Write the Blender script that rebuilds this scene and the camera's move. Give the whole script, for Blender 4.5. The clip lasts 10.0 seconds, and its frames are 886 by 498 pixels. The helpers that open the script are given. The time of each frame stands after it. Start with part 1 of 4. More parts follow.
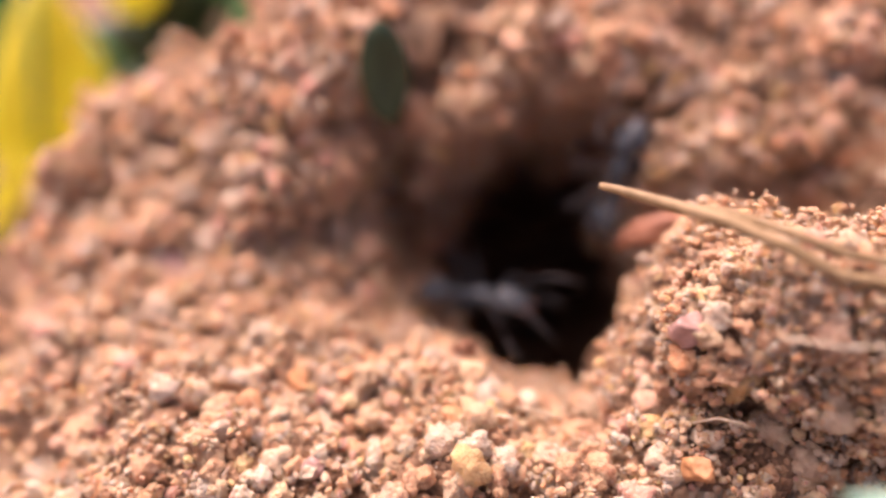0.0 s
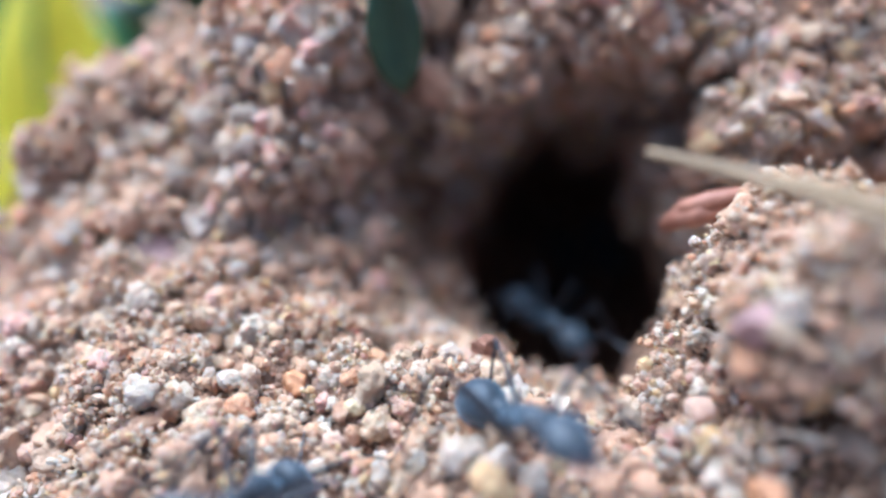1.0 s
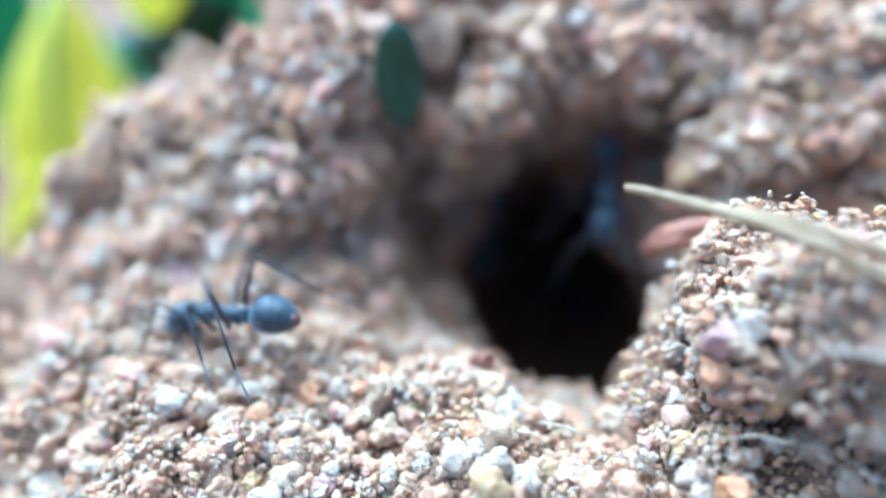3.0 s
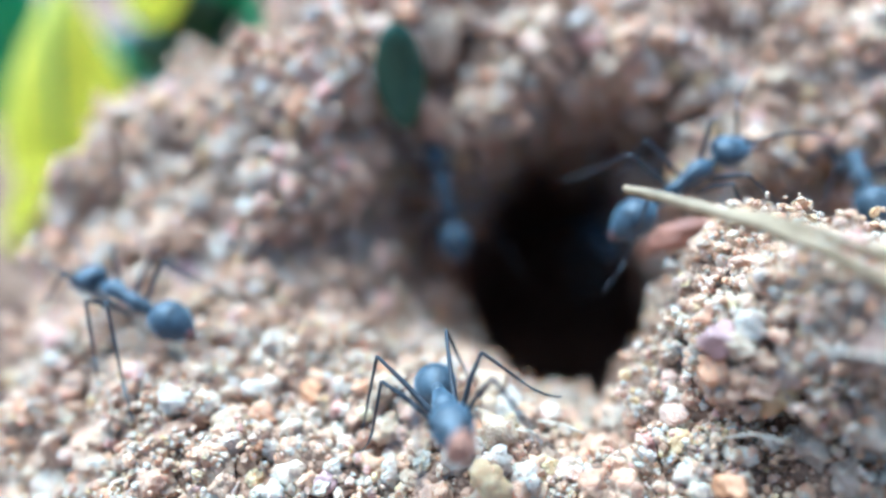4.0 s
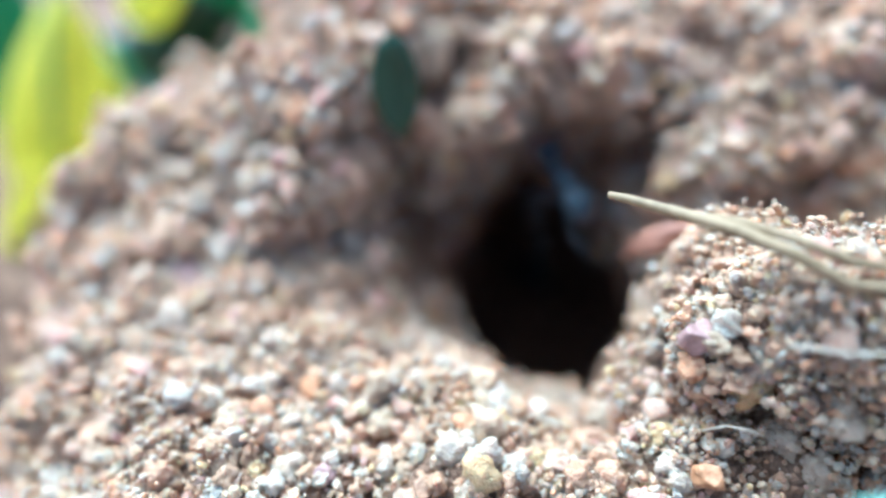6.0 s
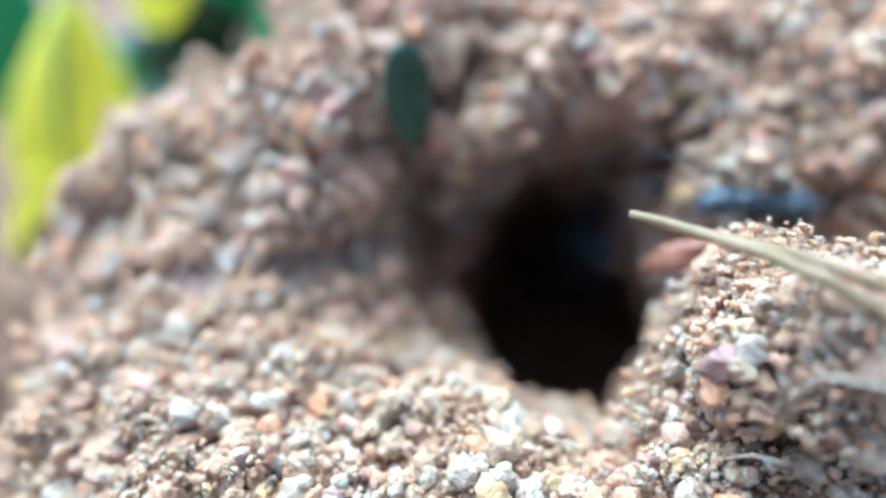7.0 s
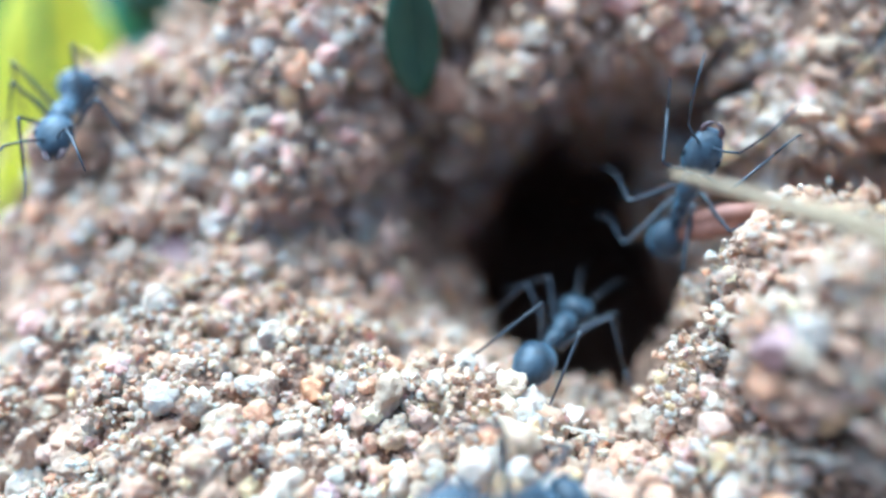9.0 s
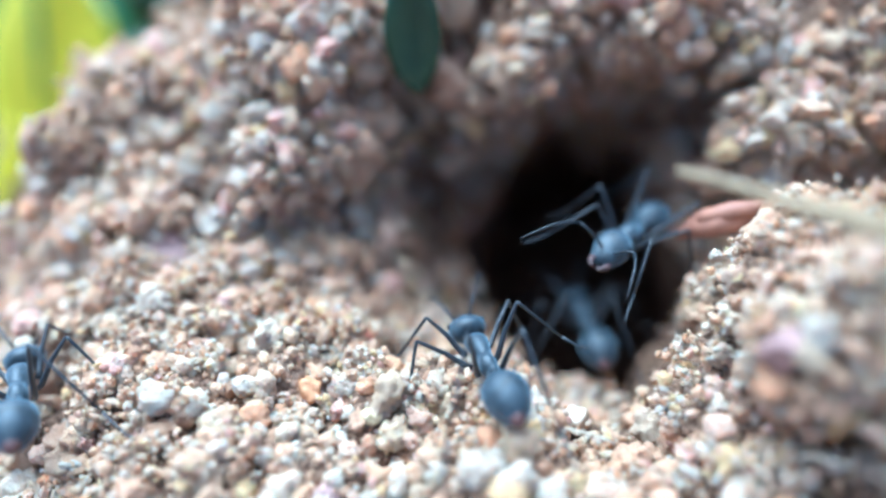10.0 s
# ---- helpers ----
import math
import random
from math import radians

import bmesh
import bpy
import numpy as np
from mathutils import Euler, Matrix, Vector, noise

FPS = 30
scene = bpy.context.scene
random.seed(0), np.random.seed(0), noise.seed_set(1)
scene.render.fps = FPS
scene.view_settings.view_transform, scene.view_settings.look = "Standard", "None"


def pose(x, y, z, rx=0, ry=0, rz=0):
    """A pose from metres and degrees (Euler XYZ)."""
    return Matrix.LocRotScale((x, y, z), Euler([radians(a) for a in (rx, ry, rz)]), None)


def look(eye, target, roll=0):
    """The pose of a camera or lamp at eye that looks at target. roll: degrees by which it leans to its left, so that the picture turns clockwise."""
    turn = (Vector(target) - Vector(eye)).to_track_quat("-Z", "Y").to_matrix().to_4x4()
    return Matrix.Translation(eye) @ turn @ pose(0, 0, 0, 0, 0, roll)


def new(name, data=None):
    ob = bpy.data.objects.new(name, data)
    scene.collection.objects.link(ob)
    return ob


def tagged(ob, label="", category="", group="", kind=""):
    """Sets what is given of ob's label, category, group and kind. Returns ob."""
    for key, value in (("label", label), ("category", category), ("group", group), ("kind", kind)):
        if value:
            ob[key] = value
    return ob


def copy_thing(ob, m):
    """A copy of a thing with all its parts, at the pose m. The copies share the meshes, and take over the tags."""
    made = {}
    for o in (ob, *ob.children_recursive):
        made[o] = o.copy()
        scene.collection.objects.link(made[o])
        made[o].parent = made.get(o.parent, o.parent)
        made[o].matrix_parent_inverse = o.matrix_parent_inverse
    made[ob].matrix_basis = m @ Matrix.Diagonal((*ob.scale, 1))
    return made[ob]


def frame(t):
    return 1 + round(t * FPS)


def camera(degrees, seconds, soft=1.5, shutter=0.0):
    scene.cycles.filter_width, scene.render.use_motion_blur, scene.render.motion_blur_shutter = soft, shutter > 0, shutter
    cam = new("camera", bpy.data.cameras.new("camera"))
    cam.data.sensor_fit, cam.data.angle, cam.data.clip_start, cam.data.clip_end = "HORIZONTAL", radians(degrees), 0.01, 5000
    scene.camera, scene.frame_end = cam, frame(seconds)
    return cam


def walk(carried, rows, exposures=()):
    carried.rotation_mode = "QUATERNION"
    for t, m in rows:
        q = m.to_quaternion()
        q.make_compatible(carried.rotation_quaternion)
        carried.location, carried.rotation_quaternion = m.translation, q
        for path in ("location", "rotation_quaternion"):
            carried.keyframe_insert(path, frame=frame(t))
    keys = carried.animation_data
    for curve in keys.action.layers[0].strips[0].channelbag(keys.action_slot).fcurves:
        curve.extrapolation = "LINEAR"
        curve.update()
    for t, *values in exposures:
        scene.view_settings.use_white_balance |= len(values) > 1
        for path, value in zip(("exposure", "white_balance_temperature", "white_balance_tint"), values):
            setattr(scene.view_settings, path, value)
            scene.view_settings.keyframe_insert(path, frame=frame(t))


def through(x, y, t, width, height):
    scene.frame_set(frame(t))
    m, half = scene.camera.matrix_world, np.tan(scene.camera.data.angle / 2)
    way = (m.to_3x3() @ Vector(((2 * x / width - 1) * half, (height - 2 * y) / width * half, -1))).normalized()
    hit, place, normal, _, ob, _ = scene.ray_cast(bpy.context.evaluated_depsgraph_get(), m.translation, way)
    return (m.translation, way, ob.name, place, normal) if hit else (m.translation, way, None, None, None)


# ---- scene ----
cam = camera(62.1, 10.0, soft=2.6)
METRES, EYE, TILT, LEAN, TURN = 0.020, 0.029, -40.0, 0.0, 0.0
ROWS = [
    (0.0, 0.0000, 0.0000, -0.0000, 0.00, 0.00, 0.00),
    (0.5, 0.0094, 0.1490, -0.0083, 1.27, -0.95, 0.20),
    (1.0, 0.0163, 0.2206, -0.0155, 2.03, -0.72, 0.26),
    (1.5, 0.0049, 0.1238, -0.0014, 1.66, 0.32, 0.21),
    (2.0, 0.0070, 0.0625, -0.0076, 1.44, 0.94, 0.24),
    (2.5, 0.0079, 0.0692, -0.0119, 1.62, 1.04, 0.26),
    (4.0, 0.0042, 0.0551, -0.0088, 1.52, 0.87, 0.14),
    (4.5, 0.0008, 0.0292, -0.0089, 1.18, 0.99, 0.13),
    (5.0, 0.0091, -0.0092, -0.0168, 0.91, 0.96, 0.08),
    (5.5, 0.0019, -0.0170, -0.0117, 0.72, 0.96, 0.00),
    (7.0, -0.0190, 0.0264, 0.0314, 1.21, 0.81, -0.54),
    (7.5, -0.0413, 0.1995, 0.0534, 2.12, -0.31, -0.87),
    (8.0, -0.0407, 0.2237, 0.0482, 2.01, -1.44, -0.94),
    (8.5, -0.0394, 0.2155, 0.0457, 1.80, -1.71, -0.83),
    (9.0, -0.0326, 0.2110, 0.0355, 1.52, -1.97, -0.75),
    (9.5, -0.0318, 0.2278, 0.0322, 1.38, -2.28, -0.74),
    (10.0, -0.0326, 0.2368, 0.0397, 1.57, -2.32, -0.80),
]
# the clip starts under a warm white balance that settles to neutral within the first second
LIGHT = [
    (0.0, -0.36, 7300, 36), (0.5, -0.44, 5780, 24), (0.8, -0.44, 4980, 9), (1.0, -0.34, 4560, 2), (1.3, -0.06, 4100, -10),
    (2.5, 0.07, 3960, -12), (4.0, 0.07, 4080, -12), (4.5, 0.09, 4220, -12), (7.0, -0.04, 4250, -12), (7.5, -0.02, 4150, -12), (8.5, 0.06, 4060, -12), (9.0, 0.08, 4060, -12), (10.0, -0.02, 4080, -12),
]
walk(cam, [(t, pose(0, 0, EYE, TILT, LEAN, TURN) @ pose(METRES * x, METRES * y, METRES * z, 90 + pitch, roll, yaw)) for t, x, y, z, yaw, pitch, roll in ROWS], LIGHT)
# a macro lens held close: shallow depth of field round the hole's rim
cam.data.dof.use_dof = True
cam.data.dof.focus_distance = 0.0278
cam.data.dof.aperture_fstop = 13.0

# ---- world and sun ----
SUN_EL, SUN_AZ = 60.0, -32.0          # degrees; azimuth clockwise from ahead (+y)
world = bpy.data.worlds.new("sky")
scene.world = world
world.use_nodes = True
sky = world.node_tree.nodes.new("ShaderNodeTexSky")
sky.sky_type, sky.sun_disc = "NISHITA", False
sky.air_density, sky.dust_density, sky.ozone_density = 0.3, 8.0, 0.5
sky.sun_elevation, sky.sun_rotation = radians(SUN_EL), radians(SUN_AZ)
world.node_tree.links.new(sky.outputs["Color"], world.node_tree.nodes["Background"].inputs["Color"])
world.node_tree.nodes["Background"].inputs["Strength"].default_value = 0.55
sun = new("sun", bpy.data.lights.new("sun", "SUN"))
sun.data.energy, sun.data.angle, sun.data.color = 0.5, radians(60), (1.0, 0.97, 0.92)
sun_way = Vector((math.sin(radians(SUN_AZ)) * math.cos(radians(SUN_EL)), math.cos(radians(SUN_AZ)) * math.cos(radians(SUN_EL)), math.sin(radians(SUN_EL))))
sun.matrix_world = look(sun_way, (0, 0, 0))

MM = 0.001


# ---- materials ----
def material(name, rough=0.8, metal=0.0):
    m = bpy.data.materials.new(name)
    m.use_nodes = True
    nt = m.node_tree
    b = nt.nodes["Principled BSDF"]
    b.inputs["Roughness"].default_value, b.inputs["Metallic"].default_value = rough, metal
    return m, nt, b


def node(nt, kind, **inputs):
    n = nt.nodes.new(kind)
    for k, v in inputs.items():
        n.inputs[k.replace("_", " ")].default_value = v
    return n


def ramp(nt, source, stops, interpolation="LINEAR"):
    r = nt.nodes.new("ShaderNodeValToRGB")
    r.color_ramp.interpolation = interpolation
    while len(r.color_ramp.elements) < len(stops):
        r.color_ramp.elements.new(0.5)
    for e, (p, c) in zip(r.color_ramp.elements, stops):
        e.position, e.color = p, (*c, 1)
    nt.links.new(source, r.inputs["Fac"])
    return r.outputs["Color"]


def mix(nt, a, b, fac, mode="MIX"):
    n = nt.nodes.new("ShaderNodeMix")
    n.data_type, n.blend_type = "RGBA", mode
    for s, v in ((n.inputs[0], fac), (n.inputs[6], a), (n.inputs[7], b)):
        if isinstance(v, bpy.types.NodeSocket):
            nt.links.new(v, s)
        else:
            s.default_value = v if isinstance(v, float) else (*v, 1)
    return n.outputs[2]


def noise_tex(nt, scale, detail=3.0, rough=0.6, coords="Object"):
    tc = nt.nodes.new("ShaderNodeTexCoord")
    n = node(nt, "ShaderNodeTexNoise", Scale=scale, Detail=detail, Roughness=rough)
    nt.links.new(tc.outputs[coords], n.inputs["Vector"])
    return n.outputs["Fac"]


def bump(nt, b, height, strength, distance):
    n = node(nt, "ShaderNodeBump", Strength=strength, Distance=distance)
    nt.links.new(height, n.inputs["Height"])
    nt.links.new(n.outputs["Normal"], b.inputs["Normal"])


def soil_material():
    m, nt, b = material("packed sandy soil", 0.92)
    big, fine = noise_tex(nt, 260, 4), noise_tex(nt, 2400, 4, 0.7)
    # mottled brown over the whole ground, darker than the sand grains
    c1 = ramp(nt, big, [(0.3, (0.20, 0.112, 0.066)), (0.55, (0.33, 0.205, 0.126)), (0.75, (0.45, 0.30, 0.20))])
    c2 = ramp(nt, fine, [(0.3, (0.45, 0.42, 0.40)), (0.6, (1.0, 1.0, 1.0))])
    tc = nt.nodes.new("ShaderNodeTexCoord")
    cells = node(nt, "ShaderNodeTexVoronoi", Scale=3200.0)
    nt.links.new(tc.outputs["Object"], cells.inputs["Vector"])
    c3 = ramp(nt, cells.outputs["Color"], [(0.2, (0.55, 0.5, 0.46)), (0.6, (1.0, 0.95, 0.9)), (0.85, (1.9, 1.8, 1.65))])
    nt.links.new(mix(nt, mix(nt, c1, c2, 0.8, "MULTIPLY"), c3, 0.8, "MULTIPLY"), b.inputs["Base Color"])
    uneven = nt.nodes.new("ShaderNodeMath")
    uneven.operation = "SUBTRACT"
    nt.links.new(fine, uneven.inputs[0])
    nt.links.new(cells.outputs["Distance"], uneven.inputs[1])
    bump(nt, b, uneven.outputs[0], 1.0, 0.0003)
    return m


def grain_material(name, stops, clear=0.0, single=False):
    """Sand: every grain takes a colour of its own, with a finer mottle on it."""
    m, nt, b = material(name, 0.8)
    if single:
        own = nt.nodes.new("ShaderNodeObjectInfo").outputs["Random"]
    else:
        own = nt.nodes.new("ShaderNodeNewGeometry").outputs["Random Per Island"]
    c1 = ramp(nt, own, stops, "CONSTANT")
    tone = ramp(nt, noise_tex(nt, 520, 3, 0.6), [(0.30, (0.50, 0.32, 0.20)), (0.42, (0.67, 0.45, 0.30)), (0.50, (0.68, 0.53, 0.36)), (0.58, (0.61, 0.39, 0.26)), (0.70, (0.71, 0.57, 0.42))])
    c1 = mix(nt, c1, tone, 0.24)
    mottle = noise_tex(nt, 7500, 4, 0.7)
    c2 = ramp(nt, mottle, [(0.32, (0.84, 0.79, 0.75)), (0.6, (1.0, 1.0, 1.0))])
    patch = ramp(nt, noise_tex(nt, 160, 2), [(0.35, (0.86, 0.80, 0.75)), (0.65, (1.0, 1.0, 1.0))])
    nt.links.new(mix(nt, mix(nt, c1, c2, 0.75, "MULTIPLY"), patch, 0.8, "MULTIPLY"), b.inputs["Base Color"])
    b.inputs["Subsurface Weight"].default_value = clear
    b.inputs["Specular IOR Level"].default_value = 0.2
    b.inputs["Subsurface Radius"].default_value = (0.0004, 0.00028, 0.0002)
    b.inputs["Subsurface Scale"].default_value = 1.0
    tc = nt.nodes.new("ShaderNodeTexCoord")
    cells = node(nt, "ShaderNodeTexVoronoi", Scale=8500.0)
    nt.links.new(tc.outputs["Object"], cells.inputs["Vector"])
    rough_sum = nt.nodes.new("ShaderNodeMath")
    rough_sum.operation = "SUBTRACT"
    nt.links.new(noise_tex(nt, 7500, 4, 0.75), rough_sum.inputs[0])
    nt.links.new(cells.outputs["Distance"], rough_sum.inputs[1])
    bump(nt, b, rough_sum.outputs[0], 0.8, 0.00014)
    return m


SOIL = soil_material()
SAND_STOPS = [
    (0.000, (0.593, 0.413, 0.272)), (0.100, (0.611, 0.466, 0.308)), (0.200, (0.554, 0.352, 0.215)), (0.290, (0.584, 0.476, 0.353)),
    (0.390, (0.609, 0.373, 0.237)), (0.490, (0.578, 0.498, 0.393)), (0.590, (0.531, 0.328, 0.206)), (0.670, (0.605, 0.410, 0.308)),
    (0.750, (0.573, 0.518, 0.432)), (0.855, (0.635, 0.457, 0.222)), (0.895, (0.656, 0.344, 0.185)), (0.940, (0.392, 0.291, 0.219)),
    (0.965, (0.618, 0.352, 0.293)),
]
SAND = grain_material("sand grains", SAND_STOPS, 0.55)
CLOD = grain_material("crumbly clods", SAND_STOPS[:5], 0.2, True)


def plain(name, dark, light, rough=0.6, scale=1500, relief=0.0001, low=0.35, high=0.65):
    m, nt, b = material(name, rough)
    n = noise_tex(nt, scale, 4)
    nt.links.new(ramp(nt, n, [(low, dark), (high, light)]), b.inputs["Base Color"])
    bump(nt, b, n, 0.4, relief)
    return m


# ---- ground ----
def smooth(a, b, x):
    t = np.clip((x - a) / (b - a), 0, 1)  # a may be above b: then it falls
    return t * t * (3 - 2 * t)


TABLE = np.random.RandomState(7).rand(4096, 4)


def lattice(i, j, k):
    return (i * 73856093 ^ j * 19349663 ^ k * 83492791) & 4095


def value_noise(p, scale):
    """Smooth 3D noise, -1 to 1, of points in mm."""
    q = p / scale + 100.0
    i = np.floor(q).astype(np.int64)
    f = q - i
    f = f * f * (3 - 2 * f)
    out = 0
    for a in (0, 1):
        for b in (0, 1):
            for c in (0, 1):
                w = (f[:, 0] if a else 1 - f[:, 0]) * (f[:, 1] if b else 1 - f[:, 1]) * (f[:, 2] if c else 1 - f[:, 2])
                out = out + w * TABLE[lattice(i[:, 0] + a, i[:, 1] + b, i[:, 2] + c), 3]
    return out * 2 - 1


def lumps(p, scale):
    """Rounded crumbs packed side by side: 1 at a crumb's middle, 0 in the joint."""
    q = p / scale + 100.0
    i = np.floor(q).astype(np.int64)
    best = np.full(len(p), 9.0)
    for a in (-1, 0, 1):
        for b in (-1, 0, 1):
            for c in (-1, 0, 1):
                cell = i + (a, b, c)
                d = ((cell + TABLE[lattice(cell[:, 0], cell[:, 1], cell[:, 2]), :3] - q) ** 2).sum(1)
                best = np.minimum(best, d)
    return np.clip(1 - best / 0.75, 0, 1)


PIT_X, PIT_Y, PIT_RX, PIT_RY, PIT_DEPTH = 5.9, 30.6, 5.5, 6.3, 26.0


def ground_shape(u, v):
    """The ground's places in mm, from the plan (u right, v ahead): crater, heaped rim, the lump beside it and the tunnel."""
    ahead = v
    z = 3.2 - 0.03 * np.clip(-u - 8 - 0.5 * (v - 20), 0, 22) ** 2 - 1.4 * (1 - smooth(12, 19, v))
    # heaped rim behind the hole, lower and gentler towards the left
    side = 0.48 + 0.52 * smooth(-14.0, -7.0, u)
    start = 33.0 - 2.4 * smooth(-3, -8, u) - 2.2 * smooth(8, 13, u) - 5.0 * smooth(-12, -20, u)
    end = 36.2 - 1.6 * smooth(-2, -7, u) - 0.5 * smooth(7, 10, u) + 3.5 * smooth(11, 16, u) + 6 * smooth(-9, -18, u)
    set_back = 1.0 * np.exp(-((u - 1.8) / 2.6) ** 2)      # the crest stands farther back over the hole's middle
    start, end = start + set_back, end + set_back
    over = smooth(-11, -6.5, u) * (1 - smooth(8.5, 12, u))   # there a lip juts out, with a gentler slope above it
    berm = 9.0 * side * (over * (0.68 * smooth(start, start + 1.8, v) + 0.32 * smooth(start + 1, end + 4, v)) + (1 - over) * smooth(start, end, v))
    back = smooth(52, 80, v)
    z = z + berm * (1 - back) - 14 * back
    # the lump of crumbs beside the hole
    lump = 8.3 * smooth(7.7, 10.3, u - 0.10 * (v - 24)) * smooth(15.2 + 1.4 * smooth(10, 14, u), 21.6 - 1.2 * smooth(10, 14, u), v) * (1 - 0.85 * smooth(21, 27.5, v)) * (1 - 0.12 * smooth(12, 17, u)) * (1 - smooth(28, 33, v))
    z = z + lump - (3.5 + 1.5 * smooth(11, 15, u)) * smooth(8, 12, u) * (1 - smooth(13, 18, v))
    # the apron dips towards the hole, wider on the left
    wide = np.where(u < PIT_X, 1.9, 1.0)
    r2 = np.hypot((u - PIT_X) / (PIT_RX * wide), (v - PIT_Y) / PIT_RY)
    z = z - 3.4 * (1 - smooth(0.6, 1.9, r2)) * (1 - smooth(29, 34, v))
    # a clump stands over the hole's left end, with a notch beside it
    z = z + 4.0 * np.exp(-((u + 5.6) / 2.1) ** 2 - ((v - 33.9) / 1.6) ** 2) - 6.0 * np.exp(-((u + 1.3) / 1.5) ** 2 - ((v - 37.0) / 2.6) ** 2)
    # a small hollow under the heap's left shoulder
    z = z - 2.6 * np.exp(-((u + 7.2) / 1.9) ** 2 - ((v - 32.4) / 1.3) ** 2)
    # hollows in the heap's right part and behind the lump
    z = z - 3.0 * np.exp(-((u - 20.0) / 1.7) ** 2 - ((v - 34.0) / 1.7) ** 2) - 3.5 * np.exp(-((u - 21.0) / 3.0) ** 2 - ((v - 28.5) / 2.4) ** 2)
    # the heap ends at the left, where leaves stand
    z = z - 14 * smooth(24.8, 32.0, np.hypot(u - 4, v - 28)) * smooth(-6, -14, u)
    # the heap overhangs: its foot lies deeper than its crest
    under = 5.5 * over * smooth(start - 4.5, start, v) * (1 - smooth(start, start + 1.8, v))
    r = np.hypot((u - PIT_X) / PIT_RX, (v - PIT_Y) / PIT_RY)
    pit = 1 - smooth(0.74, 1.1, r)
    # a trough falls off behind a slanting lip and runs under the heap to the hole
    past = (u - 0.9) * 0.71 + (v - 25.8) * 0.70
    bowl = smooth(-3.0, 6.5, past) * (1 - smooth(34.0, 37.2, v)) * smooth(-10.5, -6.5, u) * np.maximum(1 - smooth(9.0, 11.0, u), smooth(26.5, 29.5, v) * (1 - smooth(11.5, 14, u)))
    u = u + 0.35 * PIT_DEPTH * pit * smooth(5, 10.5, u)
    v = v - 0.1 * lump
    lean = 0.55 + 0.55 * smooth(27, 34, v)
    v = v + under
    v = v + lean * (PIT_DEPTH * pit + 7.0 * bowl * (1 - pit))
    z = z - PIT_DEPTH * pit - 7.0 * bowl * (1 - pit)
    far = smooth(60, 130, np.hypot(u, v - 25))
    z = z * (1 - far) - 16 * far
    return np.stack([u, v, z], -1), np.maximum(pit, bowl), np.maximum(pit, bowl * (1 - 0.8 * smooth(31.0, 33.5, ahead)))


def axis(lo, hi, step, reach):
    """Even steps from lo to hi, then ever wider ones out to the horizon."""
    mid = np.arange(lo, hi + step / 2, step)
    grow = [step * 2]
    while sum(grow) < reach:
        grow.append(grow[-1] * 1.3)
    out = np.cumsum(grow)
    return np.concatenate([(lo - out)[::-1], mid, hi + out])


def mesh_from(name, verts, faces, materials):
    me = bpy.data.meshes.new(name)
    me.vertices.add(len(verts))
    me.vertices.foreach_set("co", np.asarray(verts, np.float32).ravel())
    n = faces.shape[1]
    me.loops.add(faces.size)
    me.loops.foreach_set("vertex_index", faces.astype(np.int32).ravel())
    me.polygons.add(len(faces))
    me.polygons.foreach_set("loop_start", np.arange(0, faces.size, n, dtype=np.int32))
    me.polygons.foreach_set("loop_total", np.full(len(faces), n, np.int32))
    me.polygons.foreach_set("use_smooth", np.ones(len(faces), bool))
    for m in materials:
        me.materials.append(m)
    me.update()
    me.validate()
    return me


AXIS_U, AXIS_V = axis(-48, 38, 0.25, 4000), axis(7, 66, 0.25, 4000)
gu, gv = np.meshgrid(AXIS_U, AXIS_V)
base, throat, bare = ground_shape(gu, gv)
du, dv = np.gradient(base, axis=1), np.gradient(base, axis=0)
nrm = np.cross(du, dv)
nrm /= np.linalg.norm(nrm, axis=-1, keepdims=True) + 1e-12
pts, nn = base.reshape(-1, 3), nrm.reshape(-1, 3)
near = (1 - smooth(70, 140, np.hypot(pts[:, 0], pts[:, 1] - 25)))[:, None]
rear = smooth(30, 36, pts[:, 1])
knob = smooth(7, 9, pts[:, 0]) * smooth(13, 16, pts[:, 1]) * (1 - smooth(27, 30, pts[:, 1]))       # the lump is the most uneven
smoother = 1 - 0.75 * np.exp(-((pts[:, 0] - 0.5) / 3.2) ** 2 - ((pts[:, 1] - 27.5) / 3.5) ** 2)     # trodden slope into the hole
rough = 1.0 * value_noise(pts, 6.5) + 0.6 * value_noise(pts, 3.1) + (2.3 + 0.5 * rear + 1.4 * knob) * lumps(pts, 3.6) + (1.0 + 1.2 * knob) * lumps(pts + 31, 1.9) + 0.2 * value_noise(pts, 0.7) - 1.75 - 0.2 * rear - 1.2 * knob
slope = np.exp(-((pts[:, 0] + 9.0) / 5.5) ** 2 - ((pts[:, 1] - 28.5) / 4.5) ** 2)                # coarse clods on the slope beside the hole
rough = rough * smoother * (1 - 0.6 * throat.ravel()) + slope * (1.3 * lumps(pts + 57, 2.6) - 0.7)
GROUND_PTS = pts + nn * rough[:, None] * near + np.array([0, 0, 6.0]) * (1 - near) * value_noise(pts, 160)[:, None]
rows_n, cols_n = gu.shape
ij = np.arange(rows_n * cols_n).reshape(rows_n, cols_n)
GROUND_FACES = np.stack([ij[:-1, :-1], ij[:-1, 1:], ij[1:, 1:], ij[1:, :-1]], -1).reshape(-1, 4)
